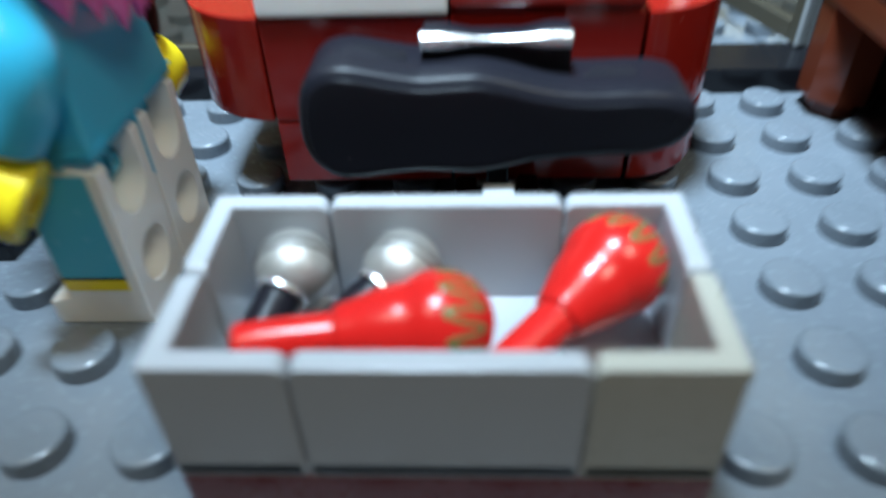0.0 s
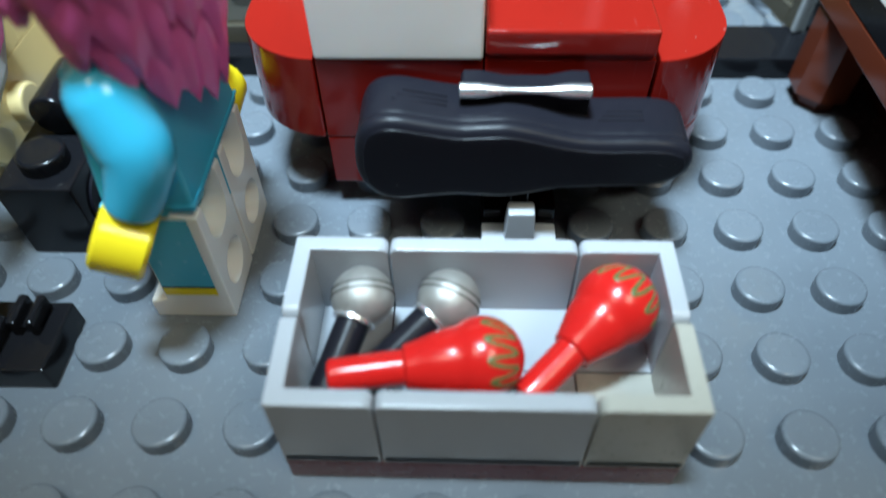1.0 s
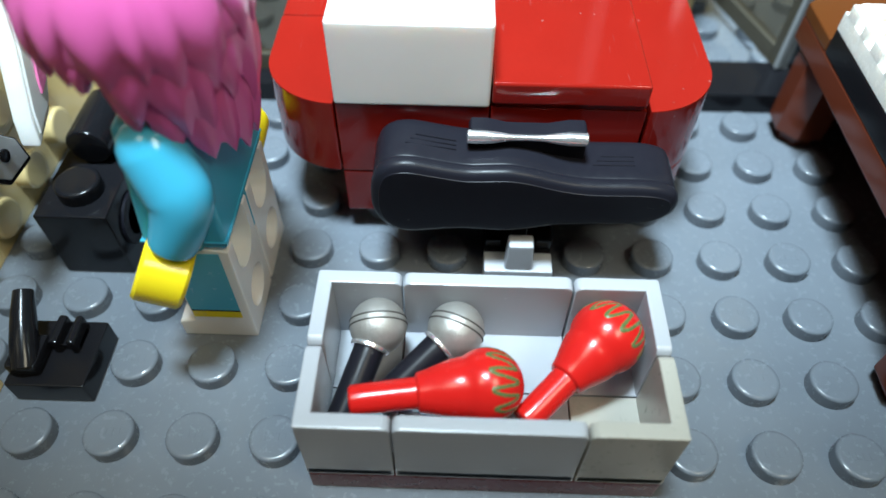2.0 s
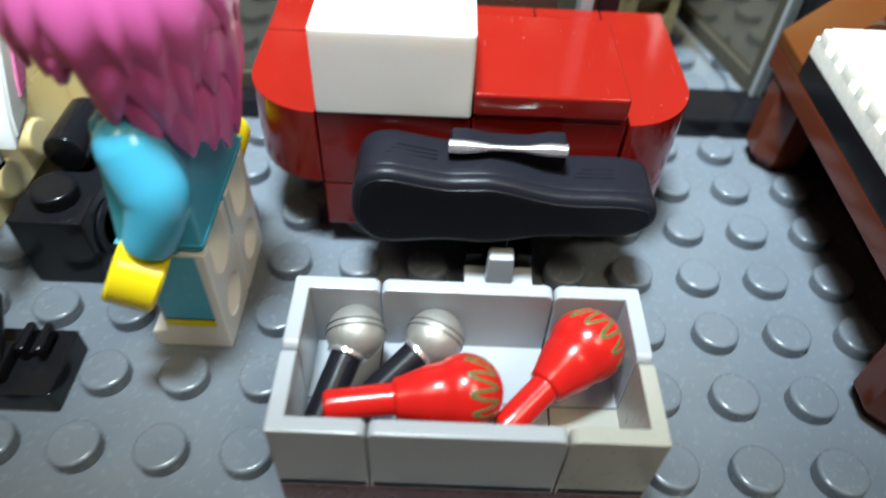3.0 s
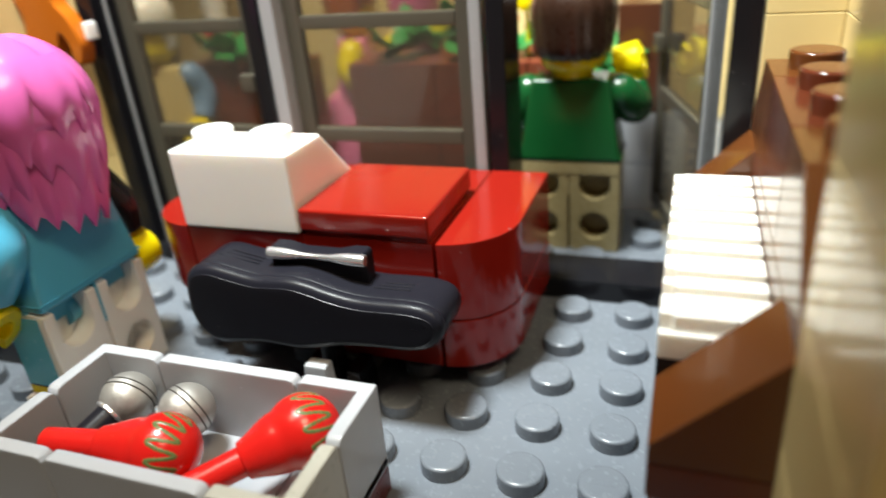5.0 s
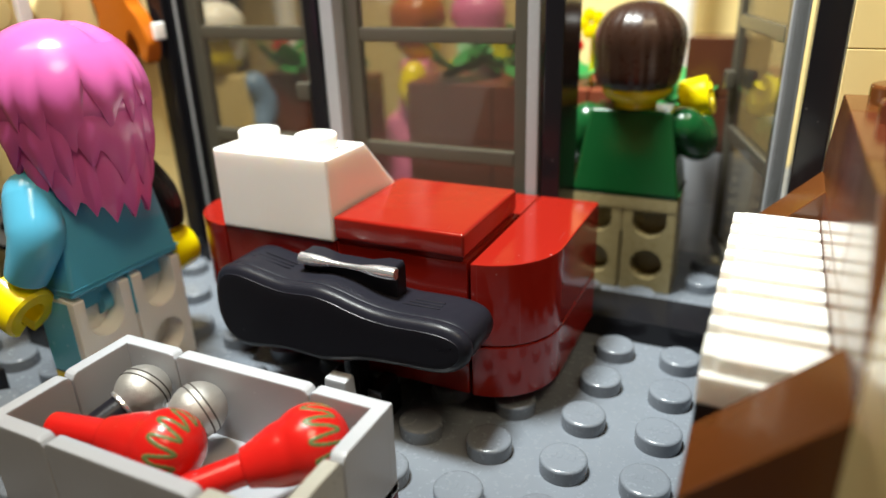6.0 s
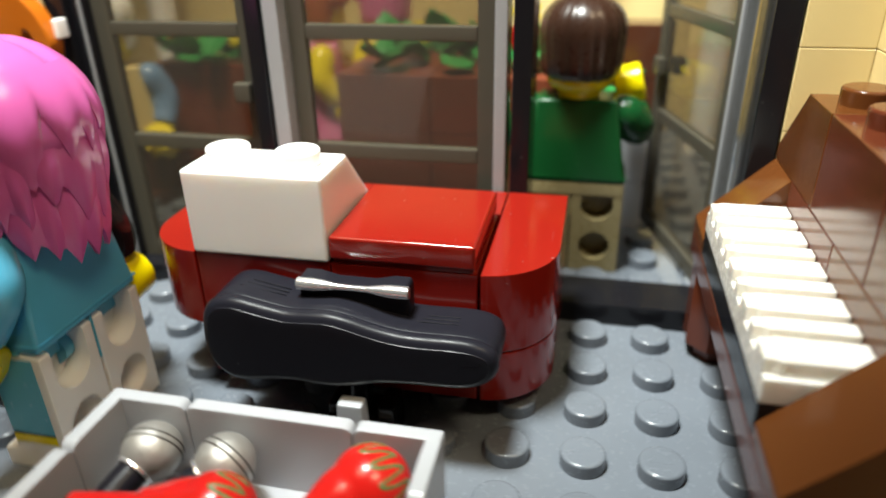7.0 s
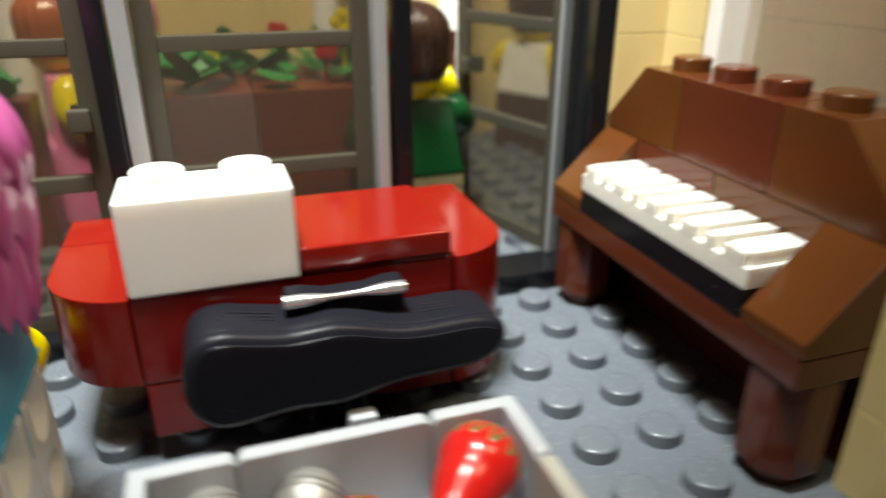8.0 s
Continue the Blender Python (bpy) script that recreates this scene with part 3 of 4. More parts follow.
def microphone(ball, tail, label):
    own = thing("microphone", ball, label, "microphone", "microphones in the crate")
    m = aim(ball, tail)
    bm = bmesh.new()
    R = 0.335
    prof = [(0.0, -R)]
    for a in range(-80, 60, 8):
        r, z = R * math.cos(radians(a)), R * math.sin(radians(a))
        prof.append((r, z))
    lathe(bm, prof, 32, m)
    part("head", bm, M_SILVER, own, "pearl silver ball head", smooth=60)
    turn = m @ Matrix.Rotation(radians(24), 4, "Y")
    for h in (-0.075, 0.0):
        bm = bmesh.new()
        n = 36
        rr = math.sqrt(R * R - h * h)
        tube(bm, [(turn @ Vector((rr * math.cos(2 * math.pi * i / n), rr * math.sin(2 * math.pi * i / n), h))) for i in range(n + 1)], [0.011] * (n + 1), 6)
        part("ring_line", bm, M_GROOVE, own)
    bm = bmesh.new()
    lathe(bm, [(0.0, 0.245), (0.215, 0.245), (0.228, 0.255), (0.228, 0.285), (0.215, 0.30), (0.0, 0.31)], 28, m)
    part("collar", bm, M_CHROME, own, "bright silver collar")
    bm = bmesh.new()
    length = (Vector(tail) - Vector(ball)).length
    lathe(bm, [(0.0, 0.30), (0.182, 0.30), (0.176, length - 0.04), (0.16, length), (0.0, length)], 28, m)
    part("grip", bm, M_BLACK_SOFT, own, "satin black grip")
    return own


microphone((-1.27, 1.48, 1.20), (-1.64, 0.36, 0.84), "silver-headed microphone with a black grip lying in the crate")
microphone((-0.36, 1.46, 1.20), (-1.24, 0.62, 0.86), "silver-headed microphone with a black grip half under a maraca")


def maraca(head, tail, spin, R, label):
    own = thing("maraca", head, label, "maraca", "maracas in the crate")
    m = aim(tail, head)
    L = (Vector(head) - Vector(tail)).length
    prof = [(0.0, 0.0), (0.135, 0.0), (0.16, 0.03), (0.165, 0.2), (0.172, L * 0.47), (0.175, L * 0.485), (0.212, L * 0.492), (0.222, L * 0.51)]
    p0, p1 = (0.222, L * 0.51), (R * math.cos(radians(-34)), L + R * math.sin(radians(-34)))
    for i in range(1, 9):
        t = i / 8
        k = 0.45 * t + 0.55 * t * t * (3 - 2 * t) + 0.10 * math.sin(math.pi * t)
        prof.append((p0[0] + (p1[0] - p0[0]) * k, p0[1] + (p1[1] - p0[1]) * t))
    for a in range(-26, 90, 8):
        prof.append((R * math.cos(radians(a)), L + R * math.sin(radians(a))))
    prof.append((0.0, L + R))
    bm = bmesh.new()
    lathe(bm, prof, 40, m)
    part("body", bm, M_MARACA, own, smooth=60)
    bm = bmesh.new()
    n = 288
    pts = []
    for i in range(n + 1):
        u = i / n
        wave = math.sin(2 * math.pi * 12 * u)
        ang = spin + 2 * math.pi * (u + 0.012 * wave)
        lat = radians(25 + (20 + 4 * math.sin(7 * u)) * (abs(wave) ** 0.8) * (1 if wave > 0 else -1))
        r = R - 0.046
        pts.append(m @ Vector((r * math.cos(lat) * math.cos(ang), r * math.cos(lat) * math.sin(ang), L + r * math.sin(lat))))
    tube(bm, pts, [0.050] * (n + 1), 12)
    part("zigzag_print", bm, M_PRINT, own, "dull green zigzag print round the head")
    return own


maraca((-0.02, 0.68, 1.34), (-1.48, 0.44, 1.36), 0.3, 0.41, "glossy red maraca with green zigzag lying across the microphones")
maraca((1.35, 1.33, 1.34), (0.39, 0.37, 1.12), 1.1, 0.425, "glossy red maraca with green zigzag leaning into the crate's corner")

# ---- brown upright piano ----
piano = thing("piano", (6, 4, 0), "reddish-brown brick-built upright piano with white keys", "piano")
for y0, y1 in ((1, 2), (6, 7)):
    bm = bmesh.new()
    prism(bm, [(5.0, 2.0), (7.0 - G, 2.0), (7.0 - G, 3.2 - G), (6.0, 3.2 - G), (5.0, 2.2)], y0 + G, y1 - G, 0.02)
    part("arm", bm, M_BROWN, piano)
bm = bmesh.new()
box(bm, 5.0, 1 + G, 1.6, 7 - G, 7 - G, 2.0 - G)
part("key_bed", bm, M_BROWN_RED, piano)
bm = bmesh.new()
box(bm, 5.0, 2 + G, 2.0, 6 - G, 6 - G, 2.4 - G)
part("fall_strip", bm, M_BLACK, piano, "black strip under the keys")
for y0, y1, mt in ((2, 4, M_BROWN), (4, 6, M_BROWN_RED)):
    bm = bmesh.new()
    box(bm, 6.0, y0 + G, 2.0, 7 - G, y1 - G, 3.2 - G, 0.02)
    part("brick", bm, mt, piano)
keyboard = bmesh.new()
box(keyboard, 5.0, 2.01, 2.40, 5.994, 5.99, 2.68, 0.015)
keybed = part("keyboard", keyboard, M_CREAM, piano, "ivory white keyboard piece")
y = 2.01
for w in (0.57, 0.36, 0.50, 0.36, 0.50, 0.36, 0.50, 0.36, 0.47):
    bm = bmesh.new()
    join(bm, slab([(5.0, y + 0.10), (5.10, y + 0.10), (5.15, y + 0.066), (5.994, y + 0.066), (5.994, y + w - 0.066), (5.15, y + w - 0.066), (5.10, y + w - 0.10), (5.0, y + w - 0.10)], 2.66, 2.85, 0.018))
    part("key", bm, M_CREAM, keybed)
    y += w
slope = [(5.0 + G, 3.2), (7.0 - 0.01, 3.2), (7.0 - 0.01, 3.42), (6.0, 4.4), (5.0 + G, 4.4)]
for flip in (False, True):
    out = [((8 - y) if flip else y, z) for y, z in slope]
    bm = prismed(out, 6.0, 6.98, 0.02)
    bm.transform(Matrix(((0, 1, 0, 0), (1, 0, 0, 0), (0, 0, 1, 0), (0, 0, 0, 1))))
    bmesh.ops.recalc_face_normals(bm, faces=bm.faces)
    part("top_slope", bm, M_BROWN, piano)
bm = bmesh.new()
box(bm, 6.0, 3 + G, 3.2, 6.98, 5 - G, 4.4, 0.02)
part("brick", bm, M_BROWN_RED, piano)
for y, mt in ((2.5, M_BROWN), (3.5, M_BROWN_RED), (4.5, M_BROWN_RED), (5.5, M_BROWN)):
    part("stud", stud_rings(6.5, y, 4.4), mt, piano)
for y in (1.5, 6.5):
    bm = bmesh.new()
    lathe(bm, [(0.0, 0.0), (0.36, 0.0), (0.36, 0.18), (0.515, 0.24), (0.525, 0.28), (0.525, 1.53), (0.50, 1.6), (0.0, 1.6)], 8, Matrix.Translation((5.52, y, 0)) @ Matrix.Rotation(radians(22.5), 4, "Z"))
    part("leg", bm, M_BROWN_RED, piano, smooth=20)
bm = bmesh.new()
box(bm, 6.35, 1.05, 0.0, 6.98, 6.95, 1.6, 0.02)
part("back_panel", bm, M_BROWN_RED, piano)


# ---- figures ----
def doll(name, base, turn, label, skin, legs, hips, torso, arms, hair, side=None, stripe=None, hair_kind="bowl", left=None, right=None, detail=True, right_mat=4, twist=(0, 0), skirt=False, belt=False):
    """A toy brick figure as one mesh; it faces +y before its turn, and its back has hollow legs."""
    mats = [skin, legs, hips, torso, arms, hair, side or legs, stripe or legs, M_BLACK]
    bm = bmesh.new()
    for s in (-1, 1):
        x0, x1 = (0.02, 0.98) if s > 0 else (-0.98, -0.02)
        xm = (x0 + x1) / 2
        out = [(-0.48, 0.0), (0.52, 0.0), (0.52, 0.30), (0.30, 0.36), (0.30, 1.30), (0.28, 1.62), (0.14, 1.845), (-0.25, 1.845), (-0.48, 1.80)]
        tmp = prismed(out, x0, x1, 0.03)
        tmp.transform(Matrix(((0, 1, 0, 0), (1, 0, 0, 0), (0, 0, 1, 0), (0, 0, 0, 1))))
        bmesh.ops.recalc_face_normals(tmp, faces=tmp.faces)
        if detail:
            holes = [lathed([(0.30, 0.0), (0.30, 0.62)], 24, Matrix.Translation((xm, -0.70, 0.56)) @ Matrix.Rotation(radians(-90), 4, "X")),
                     lathed([(0.31, 0.0), (0.31, 0.58)], 24, Matrix.Translation((xm, -0.70, 1.42)) @ Matrix.Rotation(radians(-90), 4, "X")),
                     boxed(xm - 0.30, -0.70, 1.42, xm + 0.30, -0.12, 1.95, 0)]
            tmp = cut(tmp, holes)
        join(bm, tmp, 1)
        if side is not None:
            e = x1 if s > 0 else x0
            box(bm, min(e, e + s * 0.006), -0.36, 0.62, max(e, e + s * 0.006), 0.27, 1.78, 0, 6)
            box(bm, min(e, e + s * 0.006), -0.36, 0.46, max(e, e + s * 0.006), 0.27, 0.60, 0, 7)
            box(bm, min(e, e + s * 0.007), -0.36, 0.595, max(e, e + s * 0.007), 0.27, 0.625, 0, 8)
    box(bm, -0.975, -0.20, 1.50, 0.975, 0.27, 1.88, 0.03, 2)
    box(bm, -0.97, 0.10, 1.64, 0.97, 0.45, 1.88, 0.03, 2)
    if belt:
        box(bm, -0.97, -0.49, 1.62, 0.97, -0.30, 1.87, 0.02, 2)
    if skirt:
        prism(bm, [(-1.40, 0.0), (1.40, 0.0), (1.34, 0.35), (0.98, 1.90), (-0.98, 1.90), (-1.34, 0.35)], -0.85, 0.85, 0.05, 2)
    tube(bm, [(-0.10, 0, 1.45), (0.10, 0, 1.45)], [0.36, 0.36], 20, 2)
    for s in (-1, 1):
        tube(bm, [(s * 0.10, -0.06, 1.50), (s * 0.36, -0.06, 1.50)], [0.22, 0.22], 16, 2)
    box(bm, -0.018, -0.47, 1.20, 0.018, -0.10, 1.88, 0, 2)
    tors = bmesh.new()
    q = [tors.verts.new(p) for p in ((-0.98, -0.50, 1.86), (0.98, -0.50, 1.86), (0.98, 0.48, 1.86), (-0.98, 0.48, 1.86), (-0.72, -0.40, 3.45), (0.72, -0.40, 3.45), (0.72, 0.40, 3.45), (-0.72, 0.40, 3.45))]
    for f in ((0, 3, 2, 1), (4, 5, 6, 7), (0, 1, 5, 4), (1, 2, 6, 5), (2, 3, 7, 6), (3, 0, 4, 7)):
        tors.faces.new([q[i] for i in f])
    bmesh.ops.recalc_face_normals(tors, faces=tors.faces)
    bmesh.ops.bevel(tors, geom=list(tors.edges), offset=0.06, segments=3, affect="EDGES", profile=0.5)
    join(bm, tors, 3)
    if detail:
        box(bm, -0.985, -0.508, 1.97, 0.985, 0.485, 1.985, 0, 3)
    left = left or [(-0.86, 0.0, 3.12), (-1.06, -0.05, 2.70), (-1.10, 0.10, 2.35), (-1.06, 0.35, 2.05)]
    right = right or [(0.86, 0.0, 3.12), (1.06, -0.05, 2.70), (1.10, 0.10, 2.35), (1.06, 0.35, 2.05)]
    for line, sleeve, spin in ((left, 4, twist[0]), (right, right_mat, twist[1])):
        pts = smooth_line([Vector(p) for p in line], 5)
        k = len(pts)
        rad = [0.355 - 0.085 * max(0.0, i / (k - 1) - 0.45) / 0.55 for i in range(k)]
        back = (pts[0] - pts[2]).normalized() * rad[0]
        domes = [78, 60, 42, 22]
        tube(bm, [pts[0] + back * math.sin(radians(q)) for q in domes] + pts, [rad[0] * math.cos(radians(q)) for q in domes] + rad, 20, sleeve)
        d = (pts[-1] - pts[-3]).normalized()
        wrist = pts[-1]
        tube(bm, [wrist - d * 0.05, wrist + d * 0.22], [0.17, 0.15], 14, 0)
        c = wrist + d * 0.46
        axis = Vector((1, 0, 0)).cross(d)
        axis = Matrix.Rotation(radians(spin), 3, d) @ (axis - d * axis.dot(d)).normalized()
        across = axis.cross(d).normalized()
        ring, n = [], 18
        grip = bmesh.new()
        for i in range(n + 1):
            a = radians(-158 + 316 * i / n)
            rad_dir = -d * math.cos(a) + across * math.sin(a)
            ring.append([grip.verts.new(c + rad_dir * r + axis * h) for r, h in ((0.16, -0.24), (0.18, -0.27), (0.34, -0.27), (0.38, -0.23), (0.38, 0.23), (0.34, 0.27), (0.18, 0.27), (0.16, 0.24))])
        for a, b in zip(ring, ring[1:]):
            for i in range(8):
                grip.faces.new((a[i], a[(i + 1) % 8], b[(i + 1) % 8], b[i]))
        grip.faces.new(ring[0][::-1])
        grip.faces.new(ring[-1])
        bmesh.ops.recalc_face_normals(grip, faces=grip.faces)
        join(bm, grip, 0)
        if not detail:
            tube(bm, [c - axis * 0.30, c - axis * 0.24, c - axis * 0.12, c + axis * 0.12, c + axis * 0.24, c + axis * 0.30], [0.10, 0.22, 0.31, 0.31, 0.22, 0.10], 14, 0)
    lathe(bm, [(0.0, 3.40), (0.36, 3.40), (0.40, 3.56), (0.52, 3.62), (0.60, 3.72), (0.62, 3.85), (0.62, 4.35), (0.58, 4.48), (0.45, 4.56), (0.0, 4.58)], 28, None, 0)
    if hair_kind == "bowl":
        cap = bmesh.new()
        bmesh.ops.create_uvsphere(cap, u_segments=120, v_segments=28, radius=1)
        for v in cap.verts:
            a = math.atan2(v.co.y, v.co.x)
            wob = 1 + 0.011 * math.sin(17 * a + 1.6 * v.co.z) + 0.009 * math.sin(24 * a + 2 * math.sin(3 * a))
            z = v.co.z
            k = max(0.0, 1 - abs(z) ** 2.6) ** 0.5 if z > 0 else max(0.0, 1 - abs(z) ** 9) ** 0.5 * (1 - 0.07 * abs(z))
            down = 0.84 if v.co.y < 0.25 else 0.25
            v.co = (math.cos(a) * 0.78 * wob * k, math.sin(a) * 0.79 * wob * k, 4.55 + z * (0.72 if z > 0 else down))
        join(bm, cap, 5)
    elif hair_kind == "shag":
        shag(bm, 5)
    bm.transform(Matrix.Translation(base) @ Matrix.Rotation(radians(turn), 4, "Z"))
    return whole(name, bm, mats, base, label, "toy figure")


def smooth_line(pts, n):
    out = []
    for i in range(len(pts) - 1):
        p = [pts[max(i - 1, 0)], pts[i], pts[i + 1], pts[min(i + 2, len(pts) - 1)]]
        for s in range(n):
            t = s / n
            out.append(0.5 * (2 * p[1] + (p[2] - p[0]) * t + (2 * p[0] - 5 * p[1] + 4 * p[2] - p[3]) * t * t + (3 * p[1] - p[0] - 3 * p[2] + p[3]) * t ** 3))
    return out + [pts[-1]]


def crown(z):
    """Radius of the top of the long hair at a height."""
    return 1.06 * math.sqrt(max(0.0, 1 - max(0.0, (z - 4.42) / 1.04) ** 2.3))


def tier(bm, mi, z0, r0, z1, r1, strands, jag, thick, rng, arc_from=-250, arc_to=70, lift=0.0, over=False):
    """A skirt of pointed strands from height z0 to about z1, round the back and the sides of a head; lift: how far the sides are shorter."""
    cols = []
    widths = [rng.uniform(0.55, 1.45) for _ in range(strands)]
    total = sum(widths)
    for k in range(strands):
        tip = z1 + rng.uniform(-jag, jag) * 0.75
        depth = jag * widths[k] ** 0.7
        mid = (sum(widths[:k]) + 0.5 * widths[k]) / total
        a_mid = radians(arc_from + (arc_to - arc_from) * mid)
        tip += lift * max(0.0, 1 + math.sin(a_mid)) ** 1.2
        lean = rng.uniform(-0.25, 0.25)
        for q in (0.0, 0.18, 0.36, 0.5, 0.64, 0.82):
            a = radians(arc_from + (arc_to - arc_from) * (sum(widths[:k]) + q * widths[k]) / total)
            edge = abs(q - 0.5 - lean * 0.3) * 2
            cols.append((a, tip + depth * 1.35 * edge ** 0.95, 1 - min(1.0, edge) ** 1.4))
    tmp = bmesh.new()
    rows = 9
    outer, inner = [], []
    for a, zb, ridge in cols:
        co, ci = [], []
        for i in range(rows + 1):
            t = i / rows
            z = z0 + (zb - z0) * t
            tt = min(1.0, max(0.0, (z0 - z) / (z0 - z1)))
            r = r0 + (r1 - r0) * tt + 0.05 * math.sin(tt * math.pi)
            if over:
                r = crown(z) + 0.008 if z > 4.42 else crown(4.42) + 0.008 + (r1 - crown(4.42)) * (4.42 - z) / (4.42 - z1)
            ro = r + (0.012 + thick * ridge) * math.sin(math.pi * 0.9 * t ** 1.4)
            co.append(tmp.verts.new((ro * math.cos(a), ro * math.sin(a), z)))
            ci.append(tmp.verts.new(((r - 0.10 + 0.06 * t) * math.cos(a), (r - 0.10 + 0.06 * t) * math.sin(a), z + 0.02)))
        outer.append(co)
        inner.append(ci)
    n = len(cols)
    for i in range(n - 1):
        for k in range(rows):
            tmp.faces.new((outer[i][k], outer[i + 1][k], outer[i + 1][k + 1], outer[i][k + 1]))
            tmp.faces.new((inner[i][k], inner[i][k + 1], inner[i + 1][k + 1], inner[i + 1][k]))
        tmp.faces.new((outer[i][rows], outer[i + 1][rows], inner[i + 1][rows], inner[i][rows]))
    bmesh.ops.recalc_face_normals(tmp, faces=tmp.faces)
    join(bm, tmp, mi)


def shag(bm, mi):
    """Long layered hair with pointed ends."""
    rng = random.Random(11)
    cap = bmesh.new()
    bmesh.ops.create_uvsphere(cap, u_segments=64, v_segments=36, radius=1)
    for v in cap.verts:
        a = math.atan2(v.co.y, v.co.x)
        z = v.co.z
        dip = 0.07 * math.exp(-((v.co.x - 0.15) / 0.10) ** 2) if z > 0 else 0
        r = crown(4.42 + 1.04 * max(z, 0.0)) * (1 if z > 0 else math.sqrt(max(0.0, 1 - abs(z) ** 2.3)))
        v.co = (math.cos(a) * r, math.sin(a) * r, 4.42 + z * (1.04 if z > 0 else 0.45) - dip)
    join(bm, cap, mi)
    tier(bm, mi, 4.20, 0.92, 2.72, 0.80, 17, 0.20, 0.045, rng, lift=1.0)
    tier(bm, mi, 4.60, 1.00, 3.32, 0.90, 17, 0.32, 0.05, rng, lift=0.60)
    tier(bm, mi, 5.15, 0.0, 4.02, 1.00, 16, 0.36, 0.035, rng, -262, 82, lift=0.12, over=True)


doll("pink_haired_figure", (-3.5, 3.0, 0.0), 90, "toy figure with shaggy pink hair, azure jacket and white legs", M_YELLOW, M_WHITE, M_CUFF, M_AZURE, M_AZURE, M_PINK,
     M_CUFF, M_YELLOW, "shag",
     left=[(-0.83, -0.03, 3.27), (-0.94, -0.13, 3.05), (-1.05, -0.23, 2.80), (-1.14, -0.17, 2.53), (-1.21, -0.04, 2.25)],
     right=[(0.86, 0.0, 3.12), (1.04, -0.06, 2.80), (1.14, -0.12, 2.48), (1.17, -0.12, 2.20)], right_mat=8, twist=(-4, 90))
doll("green_jumper_figure", (3.0, 9.48, 0.0), 0, "toy figure with dark brown hair and green jumper outside the doorway", M_YELLOW, M_DTAN, M_DTAN, M_GREEN, M_GREEN, M_HAIR,
     hair_kind="bowl",
     left=[(-0.86, 0.0, 3.12), (-1.02, 0.02, 2.75), (-1.04, 0.30, 2.5), (-0.95, 0.65, 2.4)],
     right=[(0.88, 0.02, 3.12), (1.08, 0.18, 2.86), (1.14, 0.50, 2.78), (1.06, 0.74, 3.08)], twist=(0, 80), belt=True)

# ---- instruments along the left wall ----
amp = thing("amplifier", (-5.5, 4, 0), "black brick-built amplifier on the studded floor", "amplifier")
bm = bmesh.new()
box(bm, -6.0, 3.02, 0.0, -5.02, 4.98, 1.2, 0.03)
part("cabinet", bm, M_BLACK, amp)
part("knob", stud_rings(-5.5, 3.5, 1.2), M_BLACK, amp)
bm = bmesh.new()
lathe(bm, [(0.0, 0.0), (0.24, 0.0), (0.28, 0.02), (0.30, 0.06), (0.30, 0.92), (0.27, 0.98), (0.0, 0.98)], 28, Matrix.Translation((-5.5, 4.02, 1.50)) @ Matrix.Rotation(radians(-90), 4, "X"))
part("roller", bm, M_BLACK, amp, "round black bar lying on top")
for r in (0.40, 0.26):
    bm = bmesh.new()
    lathe(bm, [(r - 0.05, 0.0), (r, 0.0), (r, 0.05), (r - 0.05, 0.05)], 28, Matrix.Translation((-5.03, 3.6, 0.6)) @ Matrix.Rotation(radians(90), 4, "Y"))
    part("speaker_ring", bm, M_BLACK_SOFT, amp)

pedal = thing("effects_pedal", (-5.4, 1.5, 0), "small black pedal on a black plate on the floor", "pedal")
bm = bmesh.new()
box(bm, -5.89, 0.98, 0.0, -4.90, 1.93, 0.40, 0.03)
part("plate", bm, M_BLACK, pedal)
bm = bmesh.new()
box(bm, -5.42, 1.44, 0.38, -5.30, 1.86, 0.66, 0.04)
box(bm, -5.20, 1.44, 0.38, -5.10, 1.86, 0.66, 0.04)
box(bm, -5.42, 1.50, 0.38, -5.10, 1.80, 0.50, 0.02)
part("clip", bm, M_BLACK, pedal)
bm = bmesh.new()
tube(bm, [(-5.62, 1.16, 0.50), (-5.68, 1.40, 0.64), (-5.76, 1.74, 0.80), (-5.82, 2.02, 0.92)], [0.17, 0.17, 0.15, 0.12], 14)
box(bm, -5.86, 1.10, 0.38, -5.46, 1.60, 0.62, 0.06)
part("lever", bm, M_BLACK, pedal)

for k in range(6):
    for q in range(2, 7):
        bm = lathed(STUD, 20, Matrix.Translation((-7.0, q - 0.5, 0.6 + 1.2 * k)) @ Matrix.Rotation(radians(90), 4, "Y"))
        part("side_stud", bm, M_TAN, bpy.data.objects["wall_left"])


